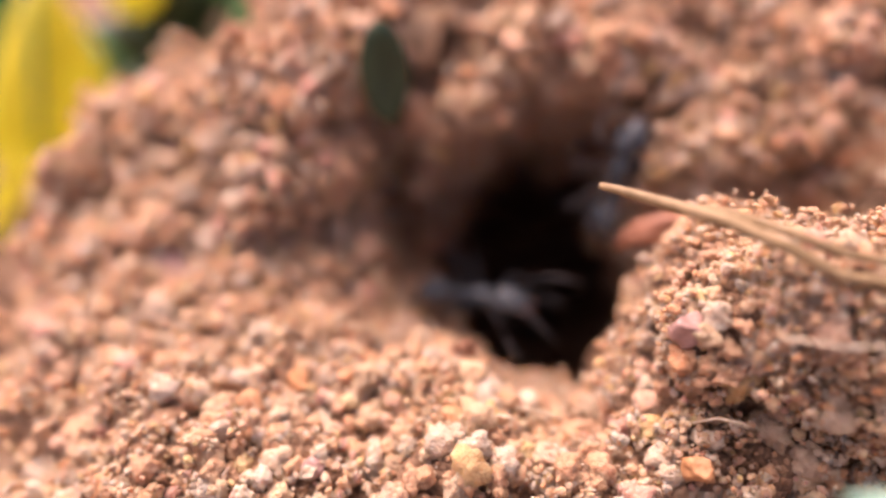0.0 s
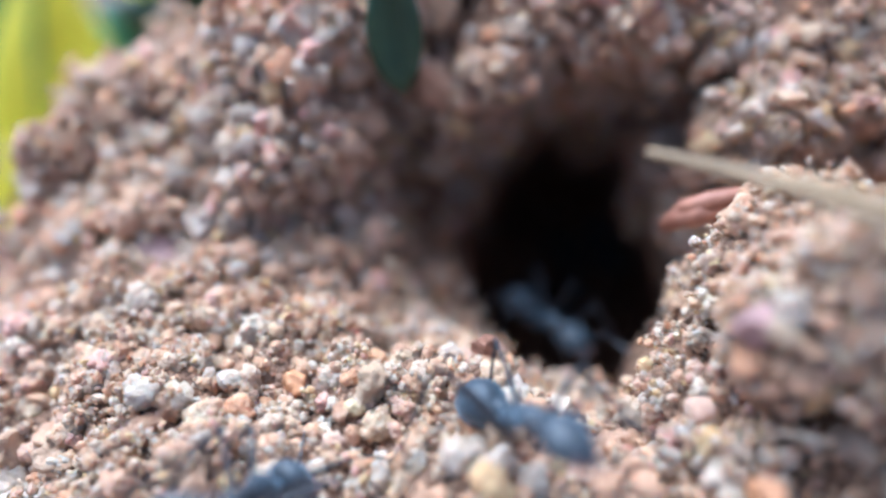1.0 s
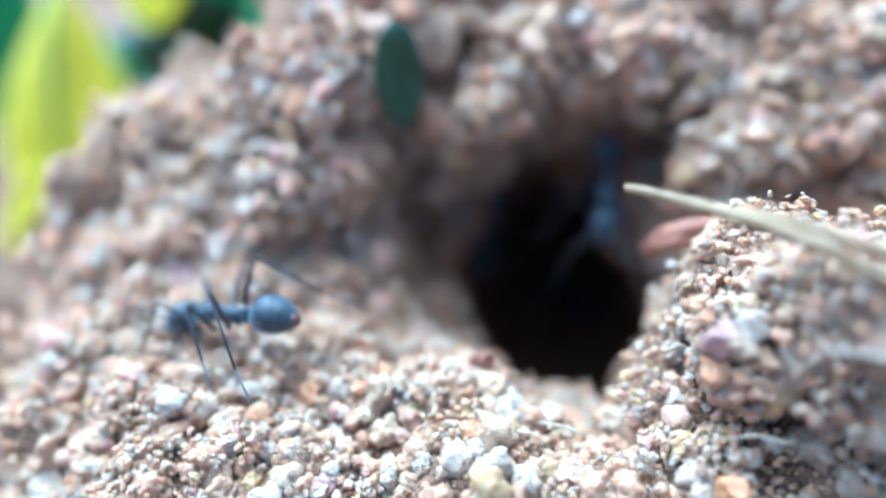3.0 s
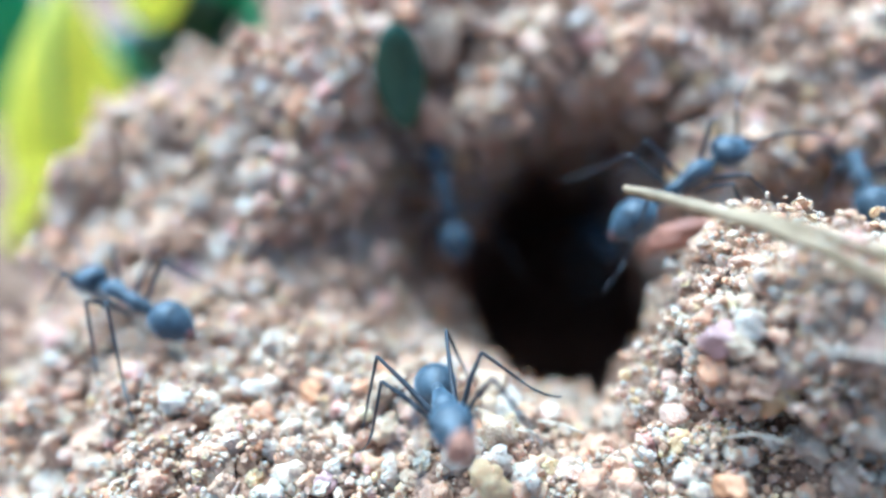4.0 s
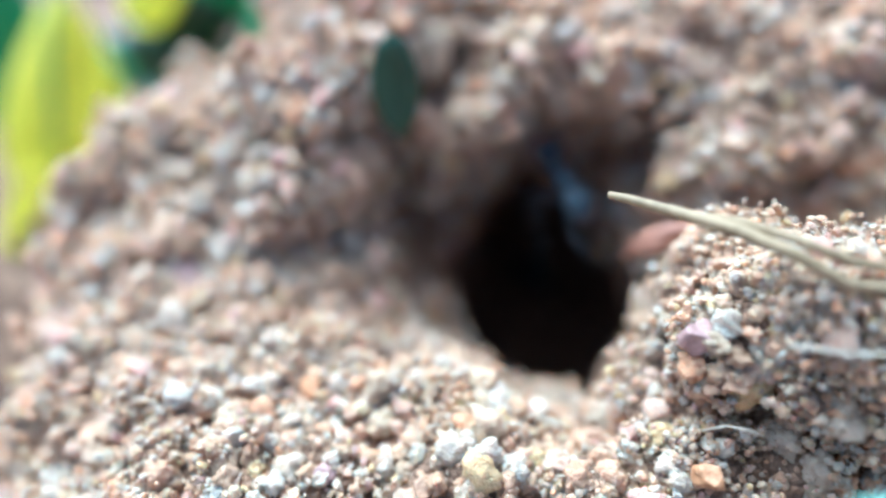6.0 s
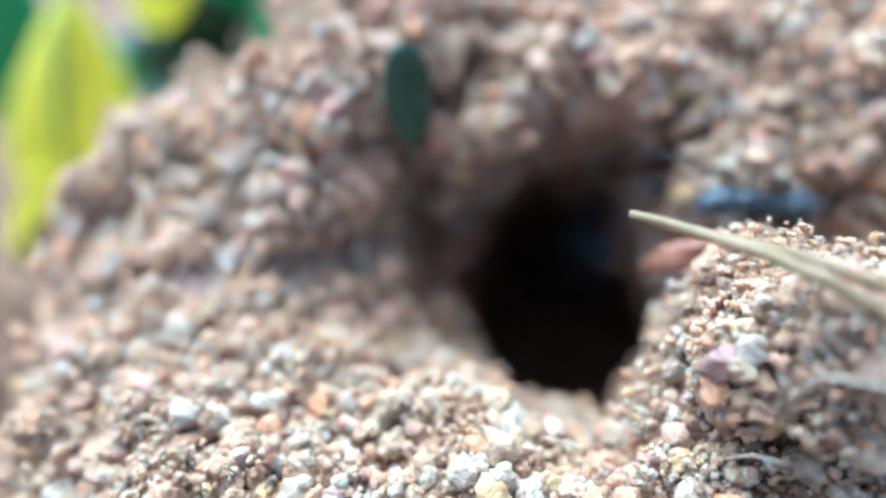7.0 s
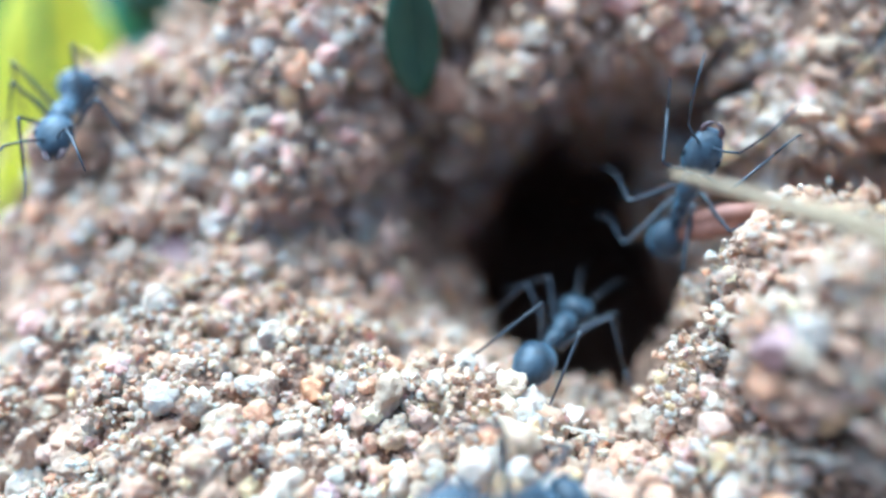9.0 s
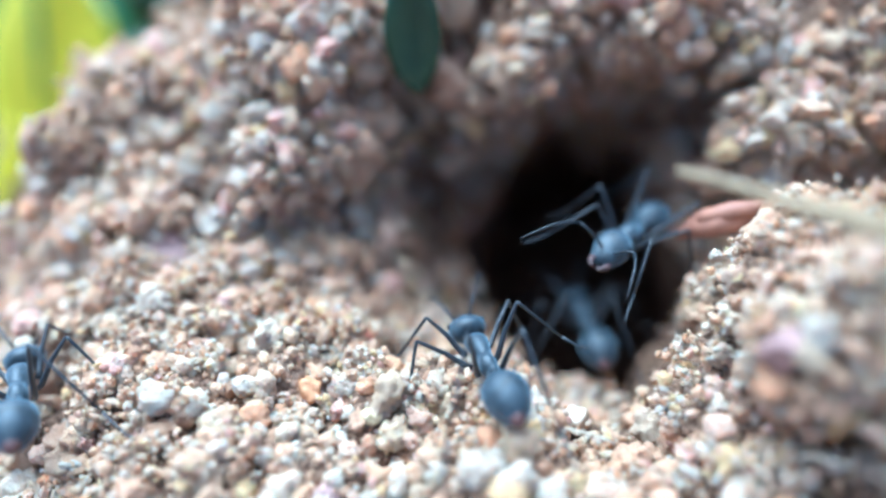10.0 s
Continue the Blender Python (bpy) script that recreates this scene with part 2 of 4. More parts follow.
# loose grains lie on the crumbs, less in the joints and not in the hole
# the barer, darker soil there also imitates the shade of crevices and cavity
FACE_OPEN = (1 - np.clip((bare.ravel()[GROUND_FACES].mean(1) - 0.3 - 0.15 * smooth(33, 35, gv.ravel()[GROUND_FACES].mean(1))) / 0.3, 0, 1)) * (0.22 + 0.78 * smooth(-0.9, 0.2, rough[GROUND_FACES].mean(1)))
low_face = knob * (1 - smooth(7.0, 9.0, pts[:, 2]))          # the lump's foot: loosely piled, open joints; extra bare dark soil imitates its shade
FACE_OPEN = FACE_OPEN * (1 - 0.35 * low_face[GROUND_FACES].mean(1))
notch = np.exp(-((pts[:, 0] + 2.4) / 1.7) ** 2 - ((pts[:, 1] - 35.2) / 2.2) ** 2)
FACE_OPEN = FACE_OPEN * (1 - notch[GROUND_FACES].mean(1))
ground = new("ground", mesh_from("ground", GROUND_PTS * MM, GROUND_FACES, [SOIL]))
tagged(ground, "reddish brown sandy soil heaped round a deep ant nest hole", "ground", kind="structure")

# ---- sand ----
def ball(level):
    bm = bmesh.new()
    bmesh.ops.create_icosphere(bm, subdivisions=level, radius=1)
    bm.verts.ensure_lookup_table()
    v = np.array([x.co[:] for x in bm.verts])
    f = np.array([[w.index for w in p.verts] for p in bm.faces])
    bm.free()
    return v, f


def grain_shapes(level, count, seed):
    """Angular, worn grains: balls cut flat by a few planes and roughened."""
    v, f = ball(level)
    rs = np.random.RandomState(seed)
    out = []
    for _ in range(count):
        w = v * (1 + 0.2 * rs.randn(len(v), 1))
        for _ in range(9):
            d = rs.randn(3)
            d /= np.linalg.norm(d)
            over = np.clip(w @ d - rs.uniform(0.5, 0.85), 0, 1)
            w = w - over[:, None] * d
        out.append(w * rs.uniform(0.7, 1.35, 3))
    return out, f


def porous_shapes(level, count, seed):
    """Porous crumbs of soil: knobbly lumps of fine grains with pits between them."""
    v, f = ball(level)
    rs = np.random.RandomState(seed)
    out = []
    for k in range(count):
        w = v * (0.5 + 0.62 * lumps(v + 7.3 * k, 0.55) + 0.55 * lumps(v + 3.1 * k, 0.3) + 0.35 * value_noise(v * 1.4 + 11 * k, 1.0))[:, None]
        out.append(w * rs.uniform(0.75, 1.3, 3))
    return out, f


def turns(rs, n):
    q = rs.randn(n, 4)
    q /= np.linalg.norm(q, axis=1, keepdims=True)
    w, x, y, z = q.T
    return np.stack([np.stack([1 - 2 * (y * y + z * z), 2 * (x * y - z * w), 2 * (x * z + y * w)], -1),
                     np.stack([2 * (x * y + z * w), 1 - 2 * (x * x + z * z), 2 * (y * z - x * w)], -1),
                     np.stack([2 * (x * z - y * w), 2 * (y * z + x * w), 1 - 2 * (x * x + y * y)], -1)], 1)


def scatter(rs, count, weight):
    """Places on the ground, their normals; weight: a number for each face by its middle."""
    q = GROUND_PTS[GROUND_FACES]
    mid = q.mean(1)
    n = np.cross(q[:, 2] - q[:, 0], q[:, 3] - q[:, 1])
    area = np.linalg.norm(n, axis=1)
    w = area * weight(mid) * FACE_OPEN
    pick = rs.choice(len(mid), count, p=w / w.sum())
    a, b = rs.rand(count, 1), rs.rand(count, 1)
    p = q[pick]
    place = (p[:, 0] * (1 - a) + p[:, 1] * a) * (1 - b) + (p[:, 3] * (1 - a) + p[:, 2] * a) * b
    return place, n[pick] / area[pick][:, None]


def sand(name, label, count, level, sizes, weight, seed, mat, sink=0.15, angular=False, form=grain_shapes):
    rs = np.random.RandomState(seed)
    shapes, f = form(level, 16, seed)
    place, n = scatter(rs, count, weight)
    size = np.exp(rs.normal(np.log(sizes[0]), sizes[1], count)).clip(sizes[2], sizes[3]) / 2
    rot = turns(rs, count)
    kind = rs.randint(0, len(shapes), count)
    v = np.einsum("nij,nvj->nvi", rot, np.array(shapes)[kind]) * size[:, None, None] + (place + n * (size * (0.6 - sink))[:, None])[:, None]
    faces = f[None] + (np.arange(count) * len(shapes[0]))[:, None, None]
    ob = new(name, mesh_from(name, v.reshape(-1, 3) * MM, faces.reshape(-1, 3), [mat]))
    ob.data.polygons.foreach_set("use_smooth", np.full(len(ob.data.polygons), not angular))
    return tagged(ob, label, "sand", kind="stuff")


def window(u0, u1, v0, v1, soft=4):
    return lambda m: smooth(u0 - soft, u0, m[:, 0]) * (1 - smooth(u1, u1 + soft, m[:, 0])) * smooth(v0 - soft, v0, m[:, 1]) * (1 - smooth(v1, v1 + soft, m[:, 1])) * (m[:, 2] > -9)


def crumbs(name, label, clusters, each, level, weight, seed, mat, radii, sizes):
    """Crumbs of soil: clusters of small angular grains stuck together."""
    rs = np.random.RandomState(seed)
    shapes, f = grain_shapes(level, 16, seed)
    place, n = scatter(rs, clusters, weight)
    radius = rs.uniform(*radii, clusters)
    way = rs.randn(clusters, each, 3)
    way /= np.linalg.norm(way, axis=2, keepdims=True)
    centre = (place + n * (radius * 0.35)[:, None])[:, None] + way * (radius[:, None] * rs.uniform(0.55, 1.0, (clusters, each)))[..., None]
    centre = centre.reshape(-1, 3)
    count = len(centre)
    size = np.exp(rs.uniform(np.log(sizes[0]), np.log(sizes[1]), count)) / 2
    v = np.einsum("nij,nvj->nvi", turns(rs, count), np.array(shapes)[rs.randint(0, 16, count)]) * size[:, None, None] * 1.25 + centre[:, None]
    faces = f[None] + (np.arange(count) * len(shapes[0]))[:, None, None]
    ob = new(name, mesh_from(name, v.reshape(-1, 3) * MM, faces.reshape(-1, 3), [mat]))
    ob.data.polygons.foreach_set("use_smooth", np.full(len(ob.data.polygons), level > 1))
    return tagged(ob, label, "sand", kind="stuff")


def lump_on(u0, u1, v0, v1):
    w = window(u0, u1, v0, v1, 2)
    return lambda m: w(m) * (m[:, 2] > 4)


sand("sand_grains", "loose tan, cream and pinkish sand crumbs on the rim", 3400, 3, (0.55, 0.36, 0.28, 1.05), window(-26, 24, 12, 35), 3, SAND, form=porous_shapes)
sand("angular_grains", "angular cream and tan sand grains on the rim", 2600, 2, (0.42, 0.45, 0.2, 1.0), window(-24, 24, 12, 34), 6, SAND, angular=True)
sand("fine_sand", "fine tan sand between the larger grains", 10000, 1, (0.2, 0.35, 0.1, 0.4), window(-24, 24, 12, 35), 4, SAND, angular=True)
crumbs("soil_crumbs", "crumbly clusters of pale sand grains stuck together", 900, 36, 1, window(-24, 24, 12, 35), 8, SAND, (0.35, 1.1), (0.12, 0.42))
crumbs("lump_crumbs", "larger crumbly clods of sand on the lump", 220, 70, 1, lump_on(8, 22, 12, 28), 9, SAND, (0.5, 1.5), (0.12, 0.48))
sand("sand_crumbs", "coarse reddish sand crumbs on the heap behind the hole", 3600, 2, (0.7, 0.45, 0.35, 1.7), window(-40, 34, 31, 60), 5, SAND)
crumbs("rim_clods", "uneven reddish clods of soil on the heap", 520, 20, 1, window(-34, 30, 31, 56), 10, SAND, (0.6, 1.7), (0.4, 1.2))


def clod_shapes(count, seed, level=4):
    """Clods: lumps of soil with a crumbly, grainy skin."""
    rs = np.random.RandomState(seed)
    v, f = ball(level)
    made = []
    for k in range(count):
        w = v.copy()
        for _ in range(7):
            d = rs.randn(3)
            d /= np.linalg.norm(d)
            w = w - np.clip(w @ d - rs.uniform(0.5, 0.85), 0, 1)[:, None] * d
        w = w * (1 + 0.30 * value_noise(w * 2.2 + 17 * k, 1.0) + 0.30 * lumps(w + 9 * k, 0.62) + 0.10 * value_noise(w * 9 + 5 * k, 1.0) - 0.12)[:, None]
        made.append(mesh_from("clod", w * rs.uniform(0.75, 1.2, 3) * MM, f, [CLOD]))
    return made


CLODS = clod_shapes(14, 21)


def strew(name, count, sizes, weight, seed, sink=0.1):
    """Single clods lying on the ground, each an object of its own under it."""
    rs = np.random.RandomState(seed)
    place, n = scatter(rs, count, weight)
    for q, w in zip(place, n):
        r = float(np.exp(rs.uniform(np.log(sizes[0]), np.log(sizes[1])))) / 2
        ob = new(name, CLODS[rs.randint(0, len(CLODS))])
        ob.parent = ground
        ob.matrix_basis = Matrix.LocRotScale(Vector(q + w * r * (0.55 - sink)) * MM, Euler(rs.uniform(0, 6.28, 3)), (r, r, r))


strew("clod", 75, (0.8, 1.9), lump_on(8.5, 22, 13, 28), 31)
strew("clod", 120, (0.6, 1.5), window(-22, 10, 13, 31, 2), 32)
strew("clod", 110, (1.0, 2.2), window(-30, 28, 32, 50, 2), 36)
strew("clod", 34, (0.8, 1.9), window(-8.2, -3.9, 31.8, 35.2, 0.6), 41)


# ---- helpers for things ----
def part(name, bm, mat, parent, label=""):
    """Links a bmesh as one mesh object under a thing or a part."""
    me = bpy.data.meshes.new(name)
    bm.to_mesh(me)
    bm.free()
    for p in me.polygons:
        p.use_smooth = True
    me.materials.append(mat)
    ob = new(name, me)
    ob.parent = parent
    return tagged(ob, label)


def loft(rings, sides=14):
    """A closed skin over rings: (centre, half width, half height, axis), all in mm."""
    bm = bmesh.new()
    loops = []
    for centre, rw, rh, way in rings:
        c, way = Vector(centre), Vector(way).normalized()
        side = way.cross(Vector((0, 0, 1)))
        side = side.normalized() if side.length > 1e-4 else Vector((1, 0, 0))
        up = side.cross(way).normalized()
        loops.append([bm.verts.new((c + side * (rw * math.cos(a)) + up * (rh * math.sin(a))) * MM) for a in (2 * math.pi * k / sides for k in range(sides))])
    for a, b in zip(loops, loops[1:]):
        for k in range(sides):
            bm.faces.new((a[k], a[(k + 1) % sides], b[(k + 1) % sides], b[k]))
    bm.faces.new(loops[0][::-1])
    bm.faces.new(loops[-1])
    bmesh.ops.recalc_face_normals(bm, faces=bm.faces)
    return bm


def tube(points, radii, sides=8):
    p = [Vector(q) for q in points]
    ways = [(p[min(i + 1, len(p) - 1)] - p[max(i - 1, 0)]) for i in range(len(p))]
    return loft([(q, r, r, w) for q, r, w in zip(p, radii, ways)], sides)


def spindle(stations, sides=16):
    """stations: (y, half width, half height, z)."""
    return loft([((0, y, z), rw, rh, (0, 1, 0)) for y, rw, rh, z in stations], sides)


def empty(name, label, category, group=""):
    return tagged(new(name), label, category, group)


# ---- ants ----
def ant_material(name, dark, light, rough, silver, down_weight):
    m, nt, b = material(name, rough, silver)
    down = noise_tex(nt, 1500, 4, 0.7)
    nt.links.new(ramp(nt, down, [(0.35, dark), (0.65, light)]), b.inputs["Base Color"])
    fuzz = noise_tex(nt, 14000, 2)
    bump(nt, b, fuzz, 0.45, 0.00006)
    b.inputs["Sheen Weight"].default_value = down_weight
    b.inputs["Sheen Roughness"].default_value = 0.45
    # blue sheen tint paints in sky reflection on top of the silvery down
    b.inputs["Sheen Tint"].default_value = (0.58, 0.80, 1.0, 1)
    b.inputs["Specular IOR Level"].default_value = 0.6
    return m


# the bluish body colour carries some of the sky's reflection too
CHITIN = ant_material("dark chitin with silvery down", (0.006, 0.008, 0.011), (0.036, 0.050, 0.064), 0.45, 0.12, 0.42)
LIMB = ant_material("dark brown chitin", (0.009, 0.009, 0.011), (0.024, 0.024, 0.028), 0.4, 0.0, 0.08)
RUST = ant_material("rust brown chitin", (0.05, 0.018, 0.013), (0.10, 0.036, 0.026), 0.45, 0.0, 0.1)
EYE_BLACK, _, eye_b = material("compound eye", 0.15)
eye_b.inputs["Base Color"].default_value = (0.012, 0.012, 0.015, 1)

LEGS = [  # hip, knee, ankle, toe of the right side
    ((0.42, 1.15, -0.32), (1.45, 2.35, 1.15), (2.25, 3.40, -0.70), (2.70, 4.20, -1.40)),
    ((0.45, 0.35, -0.38), (2.05, 0.35, 1.45), (3.15, -0.25, -0.60), (3.90, -0.70, -1.40)),
    ((0.40, -0.40, -0.36), (1.30, -1.75, 2.25), (2.50, -3.55, -0.50), (3.05, -4.75, -1.40)),
]
FEELERS = ((0.28, 3.15, 0.12), (1.05, 4.35, 0.85), (1.45, 5.6, 0.55), (1.75, 6.7, -0.15))


def make_ant():
    ant = empty("ant", "slender black ant with silvery blue down and a rust brown tip", "ant", "ants of the nest")
    part("thorax", spindle([(-0.98, 0.15, 0.17, -0.06), (-0.85, 0.30, 0.36, -0.04), (-0.55, 0.35, 0.46, 0.04), (-0.25, 0.32, 0.40, 0.08), (-0.05, 0.29, 0.34, 0.10), (0.12, 0.33, 0.38, 0.16),
                            (0.5, 0.40, 0.44, 0.24), (0.85, 0.45, 0.46, 0.24), (1.15, 0.44, 0.42, 0.16), (1.4, 0.32, 0.30, 0.06), (1.58, 0.18, 0.18, 0.02), (1.82, 0.13, 0.13, 0.04)]), CHITIN, ant)
    part("petiole", spindle([(-1.5, 0.12, 0.13, -0.1), (-1.36, 0.22, 0.34, 0.02), (-1.2, 0.27, 0.46, 0.08), (-1.06, 0.2, 0.28, 0.0), (-0.94, 0.13, 0.14, -0.04)], 12), CHITIN, ant)
    gaster = part("gaster", spindle([(-3.80, 0.22, 0.22, -0.16), (-3.62, 0.41, 0.40, -0.10), (-3.40, 0.58, 0.57, -0.04), (-3.36, 0.62, 0.61, -0.04), (-3.12, 0.74, 0.73, 0.02), (-2.86, 0.83, 0.81, 0.08),
                                     (-2.82, 0.85, 0.83, 0.08), (-2.5, 0.87, 0.85, 0.10), (-2.2, 0.83, 0.80, 0.08), (-1.95, 0.71, 0.68, 0.04), (-1.72, 0.50, 0.47, -0.02), (-1.56, 0.28, 0.26, -0.05), (-1.44, 0.13, 0.13, -0.06)], 22), CHITIN, ant)
    part("tip", spindle([(-3.97, 0.05, 0.05, -0.18), (-3.90, 0.16, 0.16, -0.18), (-3.79, 0.27, 0.27, -0.16), (-3.68, 0.33, 0.33, -0.14)], 12), RUST, gaster, "rust brown tip")
    head = part("head", spindle([(1.80, 0.20, 0.20, 0.10), (1.90, 0.50, 0.42, 0.12), (2.08, 0.70, 0.58, 0.12), (2.42, 0.78, 0.63, 0.06), (2.80, 0.73, 0.58, -0.06), (3.12, 0.60, 0.46, -0.22), (3.36, 0.46, 0.33, -0.36), (3.48, 0.28, 0.18, -0.44)], 20), CHITIN, ant)
    for s in (-1, 1):
        eye = bmesh.new()
        bmesh.ops.create_uvsphere(eye, u_segments=12, v_segments=8, radius=0.17 * MM)
        bmesh.ops.scale(eye, vec=(0.55, 1.1, 0.9), verts=eye.verts)
        bmesh.ops.translate(eye, vec=(s * 0.70 * MM, 2.55 * MM, 0.22 * MM), verts=eye.verts)
        part("eye", eye, EYE_BLACK, head, "glossy black compound eye")
        part("mandible", tube([(s * 0.34, 3.32, -0.36), (s * 0.36, 3.54, -0.46), (s * 0.22, 3.74, -0.52), (s * 0.04, 3.82, -0.55)], [0.13, 0.13, 0.09, 0.03], 8), RUST, head, "rust brown mandible")
        a, b, c, d = [Vector((s * x, y, z)) for x, y, z in FEELERS]
        feeler = part("antenna", tube([(0, 0, 0), (b - a) * 0.5 + Vector((0, 0, 0.08)), b - a], [0.065, 0.05, 0.05], 8), LIMB, ant)
        feeler.location = a * MM
        part("flagellum", tube([b - a, (b - a).lerp(c - a, 0.5) + Vector((0, 0, 0.08)), c - a, d - a], [0.045, 0.05, 0.05, 0.03], 8), LIMB, feeler)
        for hip, knee, ankle, toe in LEGS:
            h, k, an, to = [Vector((s * x, y, z)) for x, y, z in (hip, knee, ankle, toe)]
            k, an, to = k - h, an - h, to - h
            leg = part("leg", tube([(0, 0, 0), k * 0.12 - Vector((0, 0, 0.1)), k * 0.5 + Vector((0, 0, 0.06)), k * 0.96, k], [0.12, 0.125, 0.10, 0.07, 0.055], 8), LIMB, ant)
            leg.location = h * MM
            shin = part("shin", tube([k, k.lerp(an, 0.08), k.lerp(an, 0.6), an], [0.055, 0.07, 0.062, 0.045], 8), LIMB, leg)
            part("foot", tube([an, an.lerp(to, 0.5) + Vector((0, 0, -0.08)), to, to + Vector((s * 0.12, 0.05, 0.02))], [0.06, 0.045, 0.035, 0.02], 6), LIMB, leg)
    return ant


# ---- plants and litter ----
def leaf_material(name, dark, light, rough=0.5, through=0.25):
    m, nt, b = material(name, rough)
    vein = noise_tex(nt, 420, 4)
    nt.links.new(ramp(nt, vein, [(0.3, dark), (0.7, light)]), b.inputs["Base Color"])
    bump(nt, b, noise_tex(nt, 1800, 3), 0.3, 0.0001)
    b.inputs["Transmission Weight"].default_value = 0.0
    tr = node(nt, "ShaderNodeBsdfTranslucent", Color=(*[min(1, c * 1.3) for c in light], 1))
    mx = node(nt, "ShaderNodeMixShader", Fac=through)
    nt.links.new(b.outputs[0], mx.inputs[1])
    nt.links.new(tr.outputs[0], mx.inputs[2])
    nt.links.new(mx.outputs[0], nt.nodes["Material Output"].inputs["Surface"])
    return m


YELLOW = leaf_material("yellowed leaf", (0.58, 0.48, 0.03), (0.84, 0.77, 0.10), 0.5, 0.5)
GREEN = leaf_material("green leaf", (0.06, 0.22, 0.08), (0.14, 0.40, 0.16))
DEEP = leaf_material("dark green leaf", (0.018, 0.046, 0.020), (0.036, 0.078, 0.034), 0.35, 0.1)
TEAL = leaf_material("pale waxy green leaf", (0.22, 0.42, 0.34), (0.38, 0.58, 0.48), 0.4)
STRAW = plain("dry straw", (0.22, 0.15, 0.07), (0.38, 0.265, 0.14), 0.65, 900)
FIBRE = plain("pale dry fibre", (0.45, 0.36, 0.25), (0.66, 0.56, 0.42), 0.7, 1200)
HUSK = plain("reddish brown husk", (0.20, 0.075, 0.04), (0.42, 0.19, 0.11), 0.6, 700)


def leaf(label, base, tip, width, facing, mat, cup=0.12, bend=0.1, blunt=0.6):
    """A leaf blade from base to tip (mm), with a midrib, a cupped face and real thickness."""
    base, tip = Vector(base), Vector(tip)
    along = tip - base
    length = along.length
    f = Vector(facing)
    n = (f - along * (f.dot(along) / along.length_squared)).normalized()
    side = along.cross(n).normalized()
    n_u, n_v = 14, 8
    bm = bmesh.new()
    faces = []
    for layer in (0, 1):
        grid = []
        for i in range(n_u + 1):
            s = i / n_u
            half = width / 2 * max(0.03, math.sin(math.pi * s ** blunt) ** (0.75 if blunt < 1 else 0.5)) if 0 < s < 1 else width * 0.02
            row = []
            for j in range(n_v + 1):
                q = 2 * j / n_v - 1
                off = n * (-cup * width * q * q + bend * length * math.sin(math.pi * s) + 0.03 * width * (1 - min(1, abs(q) * 4)) - 0.03 * width * layer - 0.02)
                row.append(bm.verts.new((base + along * s + side * (half * q) + off) * MM))
            grid.append(row)
        faces.append(grid)
    a, b = faces
    for g, flip in ((a, False), (b, True)):
        for i in range(n_u):
            for j in range(n_v):
                q = (g[i][j], g[i][j + 1], g[i + 1][j + 1], g[i + 1][j])
                bm.faces.new(q[::-1] if flip else q)
    for i in range(n_u):
        bm.faces.new((a[i][0], a[i + 1][0], b[i + 1][0], b[i][0]))
        bm.faces.new((a[i + 1][n_v], a[i][n_v], b[i][n_v], b[i + 1][n_v]))
    bmesh.ops.recalc_face_normals(bm, faces=bm.faces)
    blade = tagged(part("leaf", bm, mat, None), label, "leaf")
    rib = [base + along * s + n * (bend * length * math.sin(math.pi * s) + 0.035 * width) for s in (0.0, 0.2, 0.4, 0.6, 0.8, 0.96)]
    part("midrib", tube(rib, [width * r for r in (0.035, 0.032, 0.028, 0.022, 0.016, 0.008)], 8), mat, blade, "raised midrib")
    return blade


def plant(label, name, stem, leaves, stem_mat):
    """A small plant: a stem and its leaves. stem: points in mm; leaves: as for leaf()."""
    root = empty(name, label, "plant")
    part("stem", tube(stem, [0.5 - 0.3 * i / (len(stem) - 1) for i in range(len(stem))], 8), stem_mat, root)
    for args in leaves:
        ob = leaf("", *args)
        for key in ("label", "category"):
            if key in ob:
                del ob[key]
        ob.parent = root
    return root


CAM_WAY = (0, -0.8, 0.55)
plant("yellowing leafy plant behind the heap", "yellow_plant", [(-39, 61, -18), (-39, 62, -8), (-38, 65, 0), (-36, 68, 8)], [
    ((-38.6, 60, -16), (-37.4, 69, 5.0), 12.5, (0.35, -0.8, 0.4), YELLOW, 0.12, 0.06),
    ((-38.5, 53, -16), (-36.5, 53.5, -5.5), 6.5, (0.5, -0.7, 0.4), YELLOW, 0.15, 0.06),
    ((-50, 75, -14), (-50.5, 78, 10), 12, (0.4, -0.8, 0.3), GREEN, 0.1, 0.05),
    ((-30, 66, 2), (-24, 72, 10), 5, (0.2, -0.8, 0.4), YELLOW, 0.1, 0.05),
], GREEN)
plant("dark green low plant farther behind the heap", "green_plant", [(-26, 84, -16), (-26, 82, -10), (-27, 80, -4), (-28, 79, 2)], [
    ((-26, 81, -10), (-38, 76, -3), 9, CAM_WAY, DEEP, 0.1, 0.06),
    ((-26, 81, -9), (-15, 76, -2), 9, CAM_WAY, DEEP, 0.1, 0.06),
    ((-27, 80, -7), (-30, 74, 3), 9, CAM_WAY, DEEP, 0.1, 0.06),
    ((-26, 83, -12), (-46, 80, -8), 11, CAM_WAY, GREEN, 0.1, 0.06),
    ((-26, 83, -12), (-8, 78, -6), 10, CAM_WAY, GREEN, 0.1, 0.06),
    ((-26, 82, -13), (-36, 70, -9), 9, CAM_WAY, DEEP, 0.1, 0.06),
    ((-26, 82, -13), (-22, 70, -7), 9, CAM_WAY, DEEP, 0.1, 0.06),
    ((-27, 82, -4), (-24, 80, 8), 8, CAM_WAY, GREEN, 0.1, 0.06),
], GREEN)
